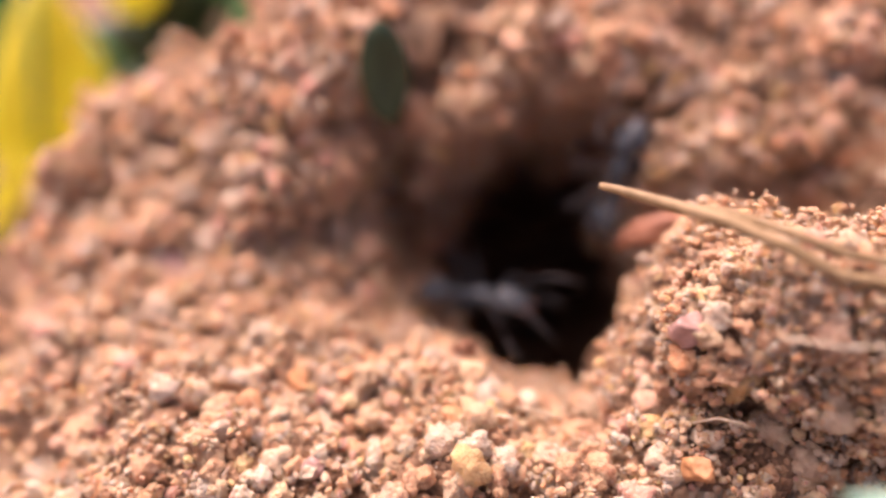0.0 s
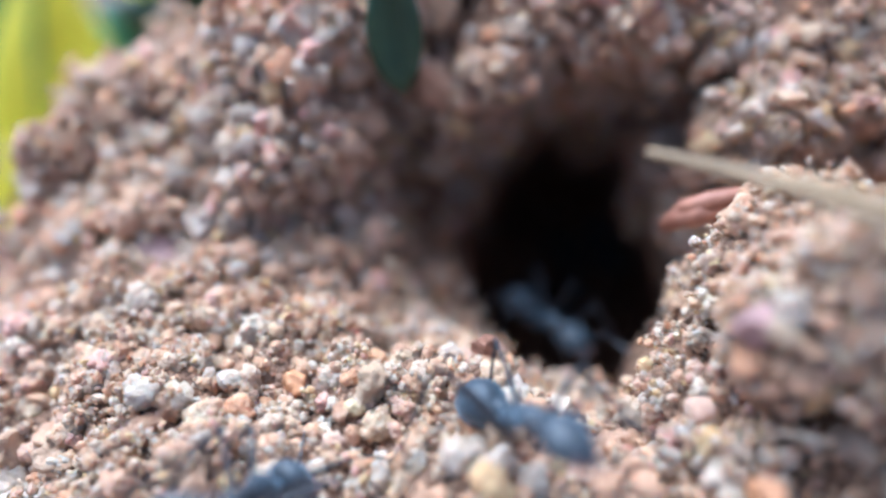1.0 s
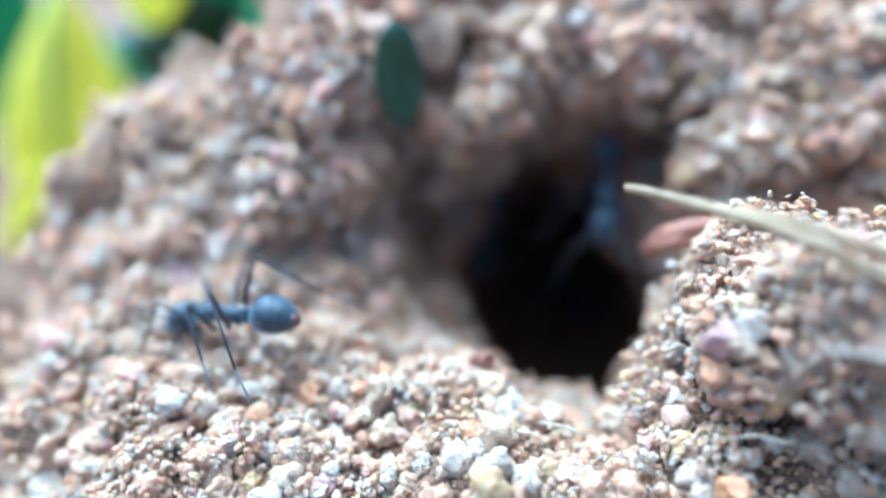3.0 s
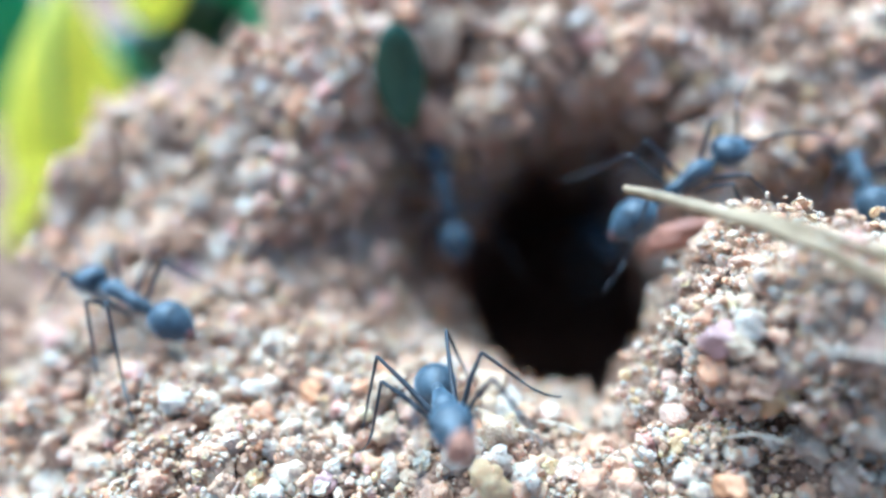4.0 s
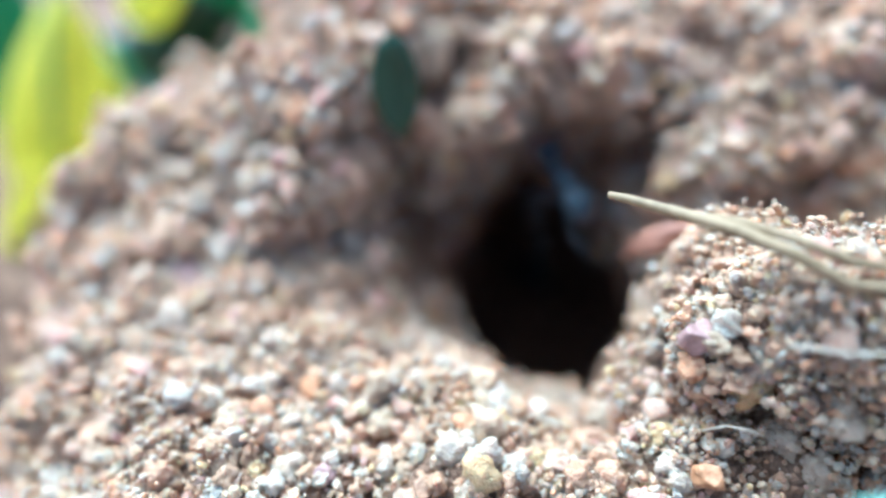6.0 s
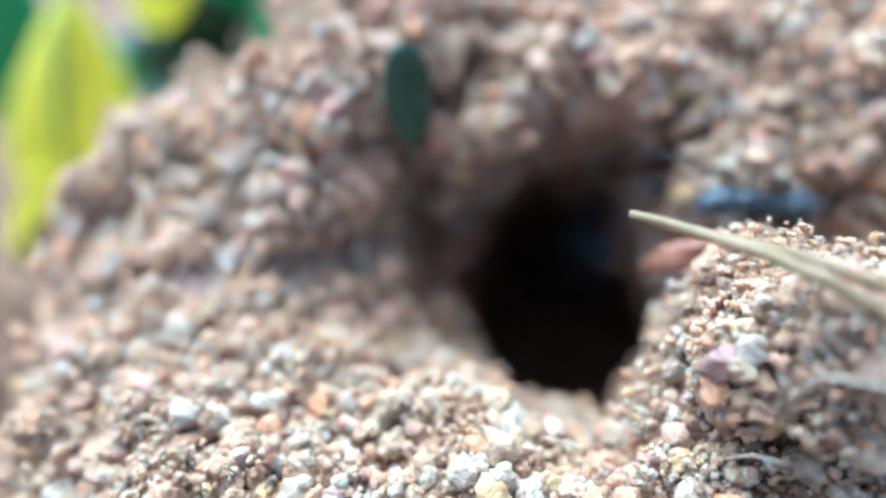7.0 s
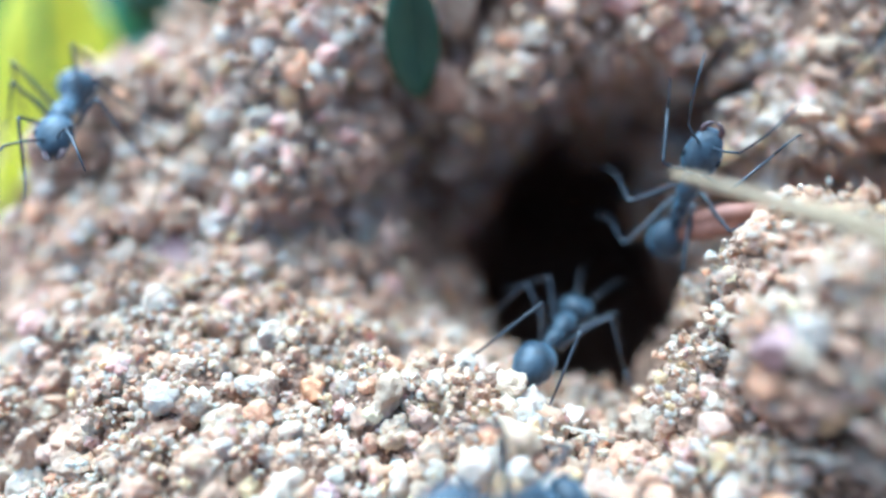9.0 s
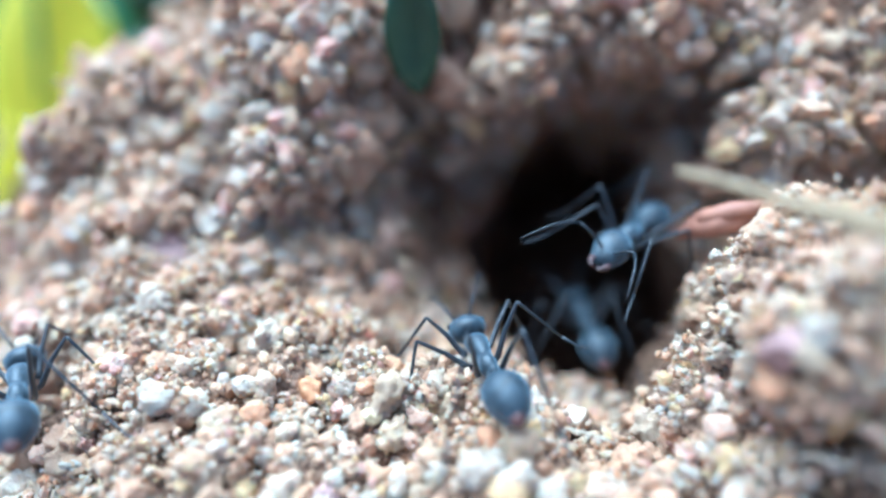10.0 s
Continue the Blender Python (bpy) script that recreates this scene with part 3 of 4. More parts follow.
leaf("small bright green leaf standing on the heap's crest", (-12.4, 45.2, 3.5), (-12.9, 45.4, 12.0), 3.0, CAM_WAY, GREEN, 0.1, 0.05)
leaf("dark green oval leaf in a notch of the rim", (-3.1, 35.0, 14.3), (-2.7, 33.9, 9.0), 2.6, (0.2, -0.8, 0.55), DEEP, 0.12, -0.03, 1.0)
leaf("pale blue-green leaf lying over the near crumbs", (24, 7.5, 7.5), (10.6, 10.4, 11.7), 5.0, (-0.2, -0.5, 0.8), TEAL, 0.1, 0.04)

straw = empty("straw", "dry tan grass straw split into two strands", "straw")
part("strand", tube([(5.75, 22.30, 13.35), (6.40, 22.10, 13.30), (7.98, 20.84, 13.57), (9.62, 19.42, 13.87), (11.16, 18.21, 13.77), (12.81, 17.75, 12.99), (14.09, 17.66, 12.80), (17.39, 17.02, 12.71)], [0.12, 0.18, 0.22, 0.24, 0.23, 0.21, 0.2, 0.18], 10), STRAW, straw)
part("strand", tube([(8.82, 20.32, 13.86), (9.62, 19.75, 14.01), (11.25, 18.57, 14.13), (12.99, 18.25, 13.49), (14.27, 18.21, 13.26), (17.39, 17.93, 13.08)], [0.08, 0.16, 0.18, 0.17, 0.16, 0.15], 10), STRAW, straw)
fibre = tagged(part("fibre", tube([(10.83, 16.34, 11.56), (11.62, 15.92, 11.80), (12.72, 15.83, 11.61), (13.91, 15.83, 11.71), (16.10, 15.65, 11.52)], [0.04, 0.06, 0.07, 0.06, 0.05], 6), FIBRE, None), "thin pale dry root fibre on the crumbs", "fibre")

for label, points in (
    ("short pale root hair in the near sand", [(3.0, 20.0, 3.3), (3.4, 19.4, 4.0), (4.1, 19.0, 4.3), (4.9, 18.9, 3.9)]),
    ("curled pale root hair in the near sand", [(2.4, 19.2, 3.4), (2.2, 18.8, 4.3), (2.7, 18.5, 4.6), (3.1, 18.6, 4.0)]),
    ("pale root hair sticking out of the slope", [(-12.8, 30.0, 4.6), (-12.2, 30.2, 6.0), (-11.4, 30.8, 7.0)]),
    ("thin dark rootlet on the lump's side", [(9.4, 17.0, 6.2), (10.0, 16.6, 7.0), (10.8, 16.3, 7.1), (11.4, 16.4, 6.6)]),
):
    tagged(part("root_hair", tube(points, [0.05] * len(points), 6), FIBRE, None), label, "root hair")

husk = empty("husk", "reddish brown ribbed seed husk wedged in the rim", "husk")
for k, (dx, dz, r) in enumerate(((0, 0, 0.6), (0.2, 0.55, 0.45))):
    part("husk_fold", tube([(8.9 + dx, 28.9, 5.0 + dz), (9.3 + dx, 28.4, 5.9 + dz), (10.2 + dx, 28.1, 6.5 + dz), (11.4 + dx, 28.2, 6.7 + dz), (12.6 + dx, 28.6, 6.4 + dz)], [0.35 * r, 0.8 * r, 0.95 * r, 0.9 * r, 0.5 * r], 12), HUSK, husk)


def pebble(label, place, size, colours, seed, lie=(1, 1, 1), rough=0.45):
    """A worn pebble of its own, faceted and pitted."""
    v, f = ball(4)
    rs = np.random.RandomState(seed)
    for _ in range(9):
        d = rs.randn(3)
        d /= np.linalg.norm(d)
        v = v - np.clip(v @ d - rs.uniform(0.6, 0.88), 0, 1)[:, None] * d
    v = v * (1 + 0.10 * value_noise(v * 3 + seed, 1.0) + 0.05 * value_noise(v * 9 + seed, 1.0))[:, None]
    v = v * np.array(lie) * size
    mat = plain("pebble " + label.split()[0], [c * 0.8 for c in colours[0]], colours[1], rough, 2400, 0.0003)
    ob = new("pebble", mesh_from("pebble", v * MM, f, [mat]))
    ob.location = Vector(place) * MM
    ob.rotation_euler = rs.uniform(0, 6, 3)
    return tagged(ob, label, "pebble", "pebbles on the rim")


PINK, CREAM, RUSTY, TAN, WHITE, GREY = ((0.34, 0.19, 0.16), (0.47, 0.29, 0.25)), ((0.50, 0.40, 0.28), (0.66, 0.56, 0.42)), ((0.50, 0.22, 0.09), (0.68, 0.36, 0.17)), ((0.46, 0.34, 0.23), (0.64, 0.50, 0.36)), ((0.48, 0.42, 0.34), (0.66, 0.58, 0.49)), ((0.34, 0.31, 0.28), (0.52, 0.48, 0.44))
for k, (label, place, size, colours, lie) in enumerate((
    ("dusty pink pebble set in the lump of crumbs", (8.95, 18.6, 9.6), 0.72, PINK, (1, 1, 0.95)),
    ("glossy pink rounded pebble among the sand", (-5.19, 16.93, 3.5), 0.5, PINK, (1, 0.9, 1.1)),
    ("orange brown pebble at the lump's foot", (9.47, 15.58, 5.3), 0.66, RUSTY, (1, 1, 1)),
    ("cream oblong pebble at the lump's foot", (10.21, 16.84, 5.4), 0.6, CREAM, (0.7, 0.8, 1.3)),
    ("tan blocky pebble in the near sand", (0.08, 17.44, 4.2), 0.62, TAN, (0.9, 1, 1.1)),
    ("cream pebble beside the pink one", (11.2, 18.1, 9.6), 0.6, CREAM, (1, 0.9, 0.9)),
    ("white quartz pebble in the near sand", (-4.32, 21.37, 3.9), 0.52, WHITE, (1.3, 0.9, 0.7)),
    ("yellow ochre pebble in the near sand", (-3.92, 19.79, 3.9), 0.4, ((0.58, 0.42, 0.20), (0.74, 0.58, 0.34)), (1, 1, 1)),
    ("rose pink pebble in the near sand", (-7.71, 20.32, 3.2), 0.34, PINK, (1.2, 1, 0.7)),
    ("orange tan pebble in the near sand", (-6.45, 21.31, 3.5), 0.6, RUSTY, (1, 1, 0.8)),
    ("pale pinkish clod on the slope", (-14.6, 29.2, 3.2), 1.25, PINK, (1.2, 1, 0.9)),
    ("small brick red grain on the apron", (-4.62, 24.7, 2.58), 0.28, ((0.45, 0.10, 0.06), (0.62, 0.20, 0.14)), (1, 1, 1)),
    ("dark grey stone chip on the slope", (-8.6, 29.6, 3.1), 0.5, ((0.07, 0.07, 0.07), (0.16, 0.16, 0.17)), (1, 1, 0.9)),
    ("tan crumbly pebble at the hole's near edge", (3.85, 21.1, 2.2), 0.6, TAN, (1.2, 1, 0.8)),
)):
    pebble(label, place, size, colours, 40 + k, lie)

crumb = pebble("reddish crumb of soil carried by an ant", (0, 0, 0), 0.75, ((0.22, 0.10, 0.055), (0.36, 0.18, 0.11)), 77, (1, 0.9, 0.8), 0.9)
crumb.name = "soil_crumb"
tagged(crumb, category="crumb", group="carried crumbs")
second_crumb = pebble("small reddish crumb of soil carried by an ant", (0, 0, 0), 0.6, ((0.22, 0.10, 0.055), (0.36, 0.18, 0.11)), 78, (1, 0.9, 0.9), 0.9)
second_crumb.name = "soil_crumb"
tagged(second_crumb, category="crumb", group="carried crumbs")

# ---- motion of the ants ----
# rows: seconds, then place in mm and turn in degrees
ANT_ROWS = [
    [
        (0.00, 9.48, 32.84, 6.36, 86, 6, -43),
        (0.10, 9.49, 33.07, 5.56, 22, -17, -31),
        (0.30, 9.21, 34.02, 4.64, 21, -11, -28),
        (0.35, 9.59, 34.44, 4.90, 57, -1, -41),
        (0.40, 9.98, 34.87, 5.17, 90, 15, -46),
        (0.50, 11.84, 36.56, 4.86, 91, 19, -48),
        (0.55, 11.06, 35.82, 4.39, 53, 3, -50),
        (0.60, 10.31, 35.12, 3.91, 15, -11, -40),
        (0.65, 9.97, 35.52, 3.98, 51, 1, -49),
        (0.70, 9.62, 35.91, 4.06, 86, 14, -48),
        (0.73, 9.24, 35.99, 3.85, 50, 40, -101),
        (0.77, 8.85, 36.07, 3.64, 5, 26, -162),
        (0.80, 8.47, 36.15, 3.43, -10, -12, 160),
        (1.10, 12.94, 55.78, -20.84, 26, 21, -163),
        (2.00, 9.47, 39.37, -2.45, 32, 34, -160),
        (2.07, 9.09, 38.49, -1.22, 42, 12, -110),
        (2.13, 8.13, 35.30, 1.83, 31, -9, -64),
        (2.20, 8.40, 36.30, 1.40, 7, -16, -13),
        (2.30, 7.80, 33.51, 4.35, 8, -4, -14),
        (2.35, 7.57, 34.00, 4.95, 45, -10, -4),
        (2.40, 7.36, 34.49, 5.57, 82, -20, 1),
        (2.50, 7.44, 34.55, 5.64, 94, -5, -2),
        (2.60, 8.53, 34.51, 5.97, 95, 17, -31),
        (2.65, 8.40, 34.47, 5.86, 59, 12, -27),
        (2.70, 8.26, 34.43, 5.75, 22, 10, -20),
        (2.77, 8.20, 34.54, 5.90, 25, -15, 32),
        (2.83, 8.14, 34.65, 6.05, 4, -32, 92),
        (2.90, 8.07, 34.77, 6.21, -23, -23, 157),
        (3.05, 8.62, 37.35, 1.12, -15, 27, 172),
        (3.20, 9.16, 39.94, -3.96, 35, 66, -133),
        (4.00, 9.40, 39.47, -2.62, 33, 37, -157),
        (4.07, 9.08, 37.83, -0.69, 43, 10, -105),
        (4.13, 8.76, 36.17, 1.24, 28, -14, -56),
        (4.20, 8.45, 34.53, 3.17, -1, -17, 0),
        (4.30, 7.34, 34.86, 3.44, 19, -33, 2),
        (4.35, 6.68, 35.13, 3.76, 55, -35, 1),
        (4.40, 6.04, 35.41, 4.08, 92, -36, -2),
        (4.50, 6.57, 35.36, 4.41, 78, -39, 1),
        (4.60, 5.39, 35.68, 7.20, 50, -41, 1),
        (4.70, 5.43, 35.80, 7.25, 24, -49, 9),
        (4.80, 4.57, 35.92, 5.76, -30, -64, 76),
        (4.90, 3.32, 35.75, 5.56, -17, -65, 66),
        (5.00, 4.66, 35.93, 7.02, 21, -55, 27),
        (5.10, 4.36, 33.59, 10.12, 21, -45, -2),
        (5.20, 4.11, 32.56, 10.91, 28, -29, 0),
        (5.30, 3.92, 32.40, 11.25, 27, -21, -4),
        (5.35, 4.55, 33.44, 10.11, 65, -20, -12),
        (5.40, 5.50, 36.56, 7.74, 102, -15, -17),
        (5.50, 6.48, 36.10, 7.26, 98, -8, -19),
        (5.55, 6.22, 35.90, 6.88, 66, -34, -16),
        (5.60, 5.96, 35.70, 6.49, 17, -52, 11),
        (5.65, 6.30, 35.73, 6.64, 50, -51, 16),
        (5.70, 6.64, 35.76, 6.79, 82, -51, 21),
        (5.78, 6.41, 35.72, 6.67, -7, -53, 120),
        (5.87, 6.17, 35.68, 6.53, -29, -5, 156),
        (5.95, 5.93, 35.64, 6.40, -22, 45, -177),
        (6.20, 9.59, 40.89, -2.44, 27, 21, -168),
        (7.50, 8.35, 40.59, -3.02, 37, 59, -136),
        (7.57, 8.28, 37.04, -0.52, -37, 46, 127),
        (7.63, 8.21, 33.49, 1.96, -45, 2, 89),
        (7.70, 8.14, 29.92, 4.43, -21, -36, 47),
        (7.80, 7.32, 30.85, 5.69, 33, -7, 149),
        (7.90, 7.53, 30.36, 5.12, 32, -7, 151),
        (8.00, 7.63, 30.09, 4.81, 34, -7, 149),
        (8.10, 7.49, 29.56, 4.58, 33, -7, 149),
        (8.20, 7.02, 29.63, 5.04, 40, -8, 143),
        (8.30, 7.65, 29.54, 6.56, 54, -9, 140),
        (8.40, 8.14, 28.92, 7.28, 72, -2, 172),
        (8.50, 8.65, 29.04, 7.46, 88, 13, -64),
        (8.60, 8.17, 28.73, 7.23, 65, -9, 139),
        (8.70, 7.62, 28.34, 6.88, 42, -11, 132),
        (8.80, 8.30, 28.60, 7.19, 65, -10, 137),
        (8.90, 8.72, 28.79, 7.39, 95, 8, -34),
        (9.00, 8.79, 28.77, 7.34, 96, 6, -26),
        (9.10, 8.55, 28.62, 7.13, 73, -9, 140),
        (9.20, 8.46, 28.84, 6.56, 65, -11, 129),
        (9.30, 7.97, 28.80, 6.14, 45, -11, 129),
        (9.40, 7.51, 28.89, 5.73, 22, -12, 125),
        (9.50, 7.32, 28.96, 5.47, 19, -11, 128),
        (9.60, 6.99, 29.90, 6.32, 19, -13, 113),
        (9.70, 6.53, 29.70, 6.04, 13, -13, 110),
        (9.80, 6.90, 28.90, 5.11, 3, -10, 135),
        (9.90, 6.48, 28.55, 4.83, 18, -7, 149),
        (10.00, 6.84, 28.86, 5.13, 21, -9, 143),
    ],
    [
        (0.00, -46.22, 33.72, -21.81, -18, 16, -42),
        (0.10, -19.46, 20.61, 2.79, 28, 9, -86),
        (0.20, -14.79, 22.55, 4.88, 9, 1, -36),
        (0.30, -8.61, 28.18, 5.34, 2, 16, -44),
        (0.40, -2.96, 30.31, 3.26, 0, 12, -90),
        (0.50, 0.87, 28.41, 2.19, -5, 11, -115),
        (0.60, 2.28, 27.75, 2.16, -8, 9, -120),
        (0.70, 3.16, 26.57, 2.13, 13, 6, -145),
        (0.90, 9.28, 50.94, -21.07, 28, 1, -169),
        (1.10, 9.14, 50.22, -20.61, 28, -1, -170),
        (1.15, 6.99, 39.54, -10.16, 16, -3, 148),
        (1.20, 4.83, 28.85, 0.29, 9, -11, 107),
        (1.30, 3.89, 29.19, 0.30, -20, -10, 53),
        (1.40, 3.51, 29.37, 0.30, -20, -8, 48),
        (1.50, 3.13, 29.78, 0.30, -14, -7, 39),
        (1.60, 2.13, 29.23, 0.31, -22, -10, 61),
        (1.70, 0.82, 27.16, 2.03, -22, -10, 62),
        (1.80, -2.08, 26.76, 4.30, 45, -14, 95),
        (1.90, -2.54, 27.13, 4.83, 0, -10, 46),
        (2.00, -3.08, 27.25, 5.09, 1, -11, 52),
        (2.10, -3.37, 27.70, 5.64, 9, -10, 46),
        (2.20, -3.52, 27.68, 5.59, 14, -11, 49),
        (2.30, -4.47, 27.97, 5.92, 10, -11, 50),
        (2.40, -6.42, 27.77, 5.74, 2, -13, 72),
        (2.50, -7.23, 27.43, 5.35, 0, -14, 81),
        (2.60, -8.28, 24.77, 5.35, 14, 5, 138),
        (2.70, -7.91, 23.37, 5.40, 19, -3, 153),
        (2.85, -9.17, 23.87, 5.25, 4, 12, 112),
        (3.00, -10.18, 23.68, 5.79, -18, 13, 67),
        (3.30, -12.46, 25.08, 5.81, -11, 19, 55),
        (3.80, -14.08, 24.83, 5.66, -1, 4, 32),
        (3.90, -14.39, 25.03, 5.72, 2, 2, 46),
        (4.00, -14.95, 24.71, 5.76, 3, 1, 61),
        (4.10, -15.15, 23.57, 5.61, -1, 2, 89),
        (4.20, -15.85, 22.73, 5.26, -7, -22, 104),
        (4.30, -17.58, 21.72, 3.64, -30, -30, 119),
        (4.40, -19.69, 20.49, 2.38, -28, -32, 101),
        (4.50, -20.34, 19.83, 3.00, -23, -33, 96),
        (4.80, -24.78, 17.81, 3.10, -25, -33, 95),
        (10.00, -24.65, 17.42, 3.18, -24, -34, 95),
    ],
    [
        (0.00, 1.62, 30.04, 0.30, 22, 11, -118),
        (0.15, 10.60, 52.27, -20.81, 26, 2, -169),
        (1.38, 8.49, 55.30, -18.29, 14, 46, -156),
        (2.60, 7.01, 58.13, -15.85, 158, 87, 5),
        (2.80, 4.60, 50.69, -10.17, 72, 43, -48),
        (3.00, 2.19, 43.25, -4.48, 48, 1, -27),
        (3.20, -0.22, 35.82, 1.19, 6, -23, 13),
        (3.80, -1.05, 33.95, 4.98, 13, -4, 11),
        (4.00, -0.86, 34.42, 4.52, 36, -3, 12),
        (4.50, -1.15, 34.10, 6.30, 26, -15, 7),
        (4.90, -1.29, 34.23, 6.15, 17, -18, 8),
        (5.00, -1.56, 33.38, 7.16, 22, -24, 9),
        (5.20, -1.13, 34.33, 5.38, 19, -8, 12),
        (5.40, -0.80, 33.77, 5.46, 15, -5, 8),
        (5.50, -0.71, 34.35, 4.42, 22, 0, 4),
        (5.60, -0.09, 34.58, 2.38, 9, 3, -12),
        (5.65, -0.18, 34.21, 1.92, 46, 7, -21),
        (5.70, -0.27, 33.85, 1.47, 83, 16, -27),
        (5.85, 4.11, 45.87, -10.02, 58, 37, -88),
        (6.00, 8.48, 57.91, -21.50, 23, 26, -156),
        (7.40, 6.57, 54.81, -21.33, 25, 2, -167),
        (7.50, 5.32, 45.69, -13.44, 10, 14, 143),
        (7.60, 4.07, 36.57, -5.57, -11, 9, 92),
        (7.70, 2.82, 27.43, 2.27, -19, -8, 44),
        (7.80, 3.45, 27.82, 3.35, 39, -6, 156),
        (7.90, 2.29, 27.14, 2.77, 47, -5, 158),
        (8.00, 1.62, 26.27, 2.19, 45, -5, 159),
        (8.10, 1.03, 25.00, 2.40, 41, -7, 153),
        (8.20, -0.36, 24.99, 2.28, 42, -10, 132),
        (8.30, -6.37, 22.73, 5.87, -26, -13, 64),
        (8.40, -10.61, 22.29, 5.70, 4, 4, 89),
        (8.50, -10.75, 22.01, 5.60, 0, 5, 84),
        (8.60, -9.95, 22.64, 5.81, 6, 9, 74),
        (8.70, -10.80, 24.21, 5.14, 5, 18, 65),
        (8.80, -15.67, 22.55, 4.96, -3, 4, 85),
        (8.90, -20.54, 21.66, 2.60, -6, -17, 93),
        (9.00, -45.82, 34.83, -21.56, 6, -12, 113),
        (10.00, -45.91, 34.53, -21.40, 6, -12, 114),
    ],
    [
        (0.00, -71.93, 38.05, -19.13, -5, -12, -73),
        (0.60, -49.45, 40.52, -19.55, -15, 5, -57),
        (0.70, -43.88, 43.58, -20.22, -12, 11, -62),
        (0.80, -16.02, 22.90, 4.67, 15, -3, -88),
        (0.90, -1.91, 24.31, 3.72, 2, 11, -73),
        (0.95, 1.20, 28.24, -0.30, 9, 6, -112),
        (1.00, 4.44, 31.02, -3.08, 19, 5, -149),
        (1.20, 9.41, 51.85, -21.09, 27, 5, -167),
        (3.20, 9.33, 54.84, -21.92, 25, 19, -160),
        (3.50, 2.46, 26.65, 2.43, 21, -5, 156),
        (3.70, -0.52, 23.48, 4.16, 20, -6, 151),
        (3.80, -1.80, 21.25, 5.07, 31, 5, 178),
        (3.90, -0.41, 17.61, 6.47, 33, 11, -158),
        (4.00, -0.63, 18.00, 6.79, 35, 9, -164),
        (4.10, -2.08, 18.11, 6.57, 28, 8, 164),
        (4.20, -3.35, 17.58, 6.28, 33, -1, 158),
        (4.30, -5.37, 15.34, 6.51, 37, -7, 170),
        (4.40, -6.01, 14.04, 5.85, 32, -18, 165),
        (4.70, -6.95, 8.62, 3.62, 42, -17, 165),
        (10.00, -6.74, 8.38, 3.51, 42, -18, 166),
    ],
    [
        (0.00, 9.03, 50.28, -20.61, 2, 8, 146),
        (0.70, 8.52, 50.21, -20.84, 3, 8, 147),
        (0.85, 4.62, 47.42, -22.90, -3, -15, 161),
        (1.00, 1.90, 17.27, 6.65, 36, -10, -153),
        (1.10, 3.36, 14.88, 6.17, 38, 6, -169),
        (1.12, 3.27, 14.24, 6.11, 37, -31, -124),
        (1.13, 3.25, 13.86, 5.57, -7, -51, -49),
        (1.15, 3.19, 13.33, 5.35, -43, -24, 19),
        (1.20, 3.36, 17.28, 5.20, -36, 3, -6),
        (1.30, 3.34, 13.91, 5.70, -42, -24, 18),
        (1.50, 2.84, 8.37, 3.97, -39, 8, -12),
        (8.10, -9.46, 9.45, 3.21, -39, 5, -3),
        (8.30, -10.14, 12.77, 4.30, -41, -4, -13),
        (8.40, -9.24, 13.56, 4.81, -1, -9, -39),
        (8.50, -9.60, 13.20, 3.00, 37, 4, -62),
        (8.55, -8.40, 14.30, 4.60, 1, -8, -37),
        (8.60, -7.25, 15.32, 6.13, -35, -2, -10),
        (8.70, -3.46, 16.76, 5.70, -33, 7, -52),
        (8.80, -1.76, 18.40, 5.81, -15, 9, -33),
        (8.90, 1.86, 22.18, 4.70, -12, 8, -33),
        (9.00, 3.52, 25.18, 2.58, -15, 7, -30),
        (9.10, 2.51, 25.80, 2.58, -23, 11, -57),
        (9.15, 2.03, 26.38, 2.59, -1, 3, -95),
        (9.20, 1.54, 26.96, 2.60, 20, 9, -133),
        (9.23, 1.55, 29.08, 1.16, -7, 13, 171),
        (9.27, 1.56, 31.19, -0.28, -25, -7, 118),
        (9.30, 1.49, 32.41, -0.84, -20, -32, 66),
        (9.40, 1.38, 33.77, -1.35, 8, -35, 80),
        (9.50, 1.18, 34.22, -0.97, 37, -44, 90),
        (9.60, 1.02, 34.20, -1.07, 41, -49, 82),
        (9.70, 0.87, 34.26, -1.06, 43, -45, 86),
        (9.80, 1.18, 34.55, -0.79, 58, -48, 61),
        (9.85, 0.79, 30.39, 1.53, 22, -22, 50),
        (9.90, 0.41, 26.25, 3.84, -15, -5, 27),
        (10.00, 0.23, 21.69, 5.01, -20, -4, 18),
    ],
    [
        (0.00, -9.72, 4.55, 2.07, -36, -18, 12),
        (0.80, -7.37, 11.02, 5.21, -28, 5, -24),
        (1.00, -6.56, 14.81, 5.96, -38, 1, -31),
        (1.10, -5.43, 14.87, 5.89, -38, 3, -54),
        (1.20, -5.96, 14.74, 5.87, -37, 5, -58),
        (1.30, -4.28, 15.35, 5.62, -40, 3, -50),
        (1.35, -2.06, 15.23, 6.29, -4, -14, -79),
        (1.40, 0.16, 15.10, 6.98, 37, -9, -113),
        (1.45, 1.27, 14.89, 5.73, -1, 5, -101),
        (1.50, 2.28, 14.18, 5.38, -39, 24, -99),
        (1.65, 3.03, 11.88, 4.57, -9, 7, -122),
        (1.80, 3.63, 9.10, 4.64, 24, 3, -150),
        (2.20, 3.28, 5.37, 4.26, 59, 8, -180),
        (4.33, 2.13, 6.66, 4.39, 48, -34, -137),
        (6.47, 1.02, 7.93, 4.41, -9, -47, -59),
        (8.60, 0.11, 9.05, 4.55, -38, -11, -3),
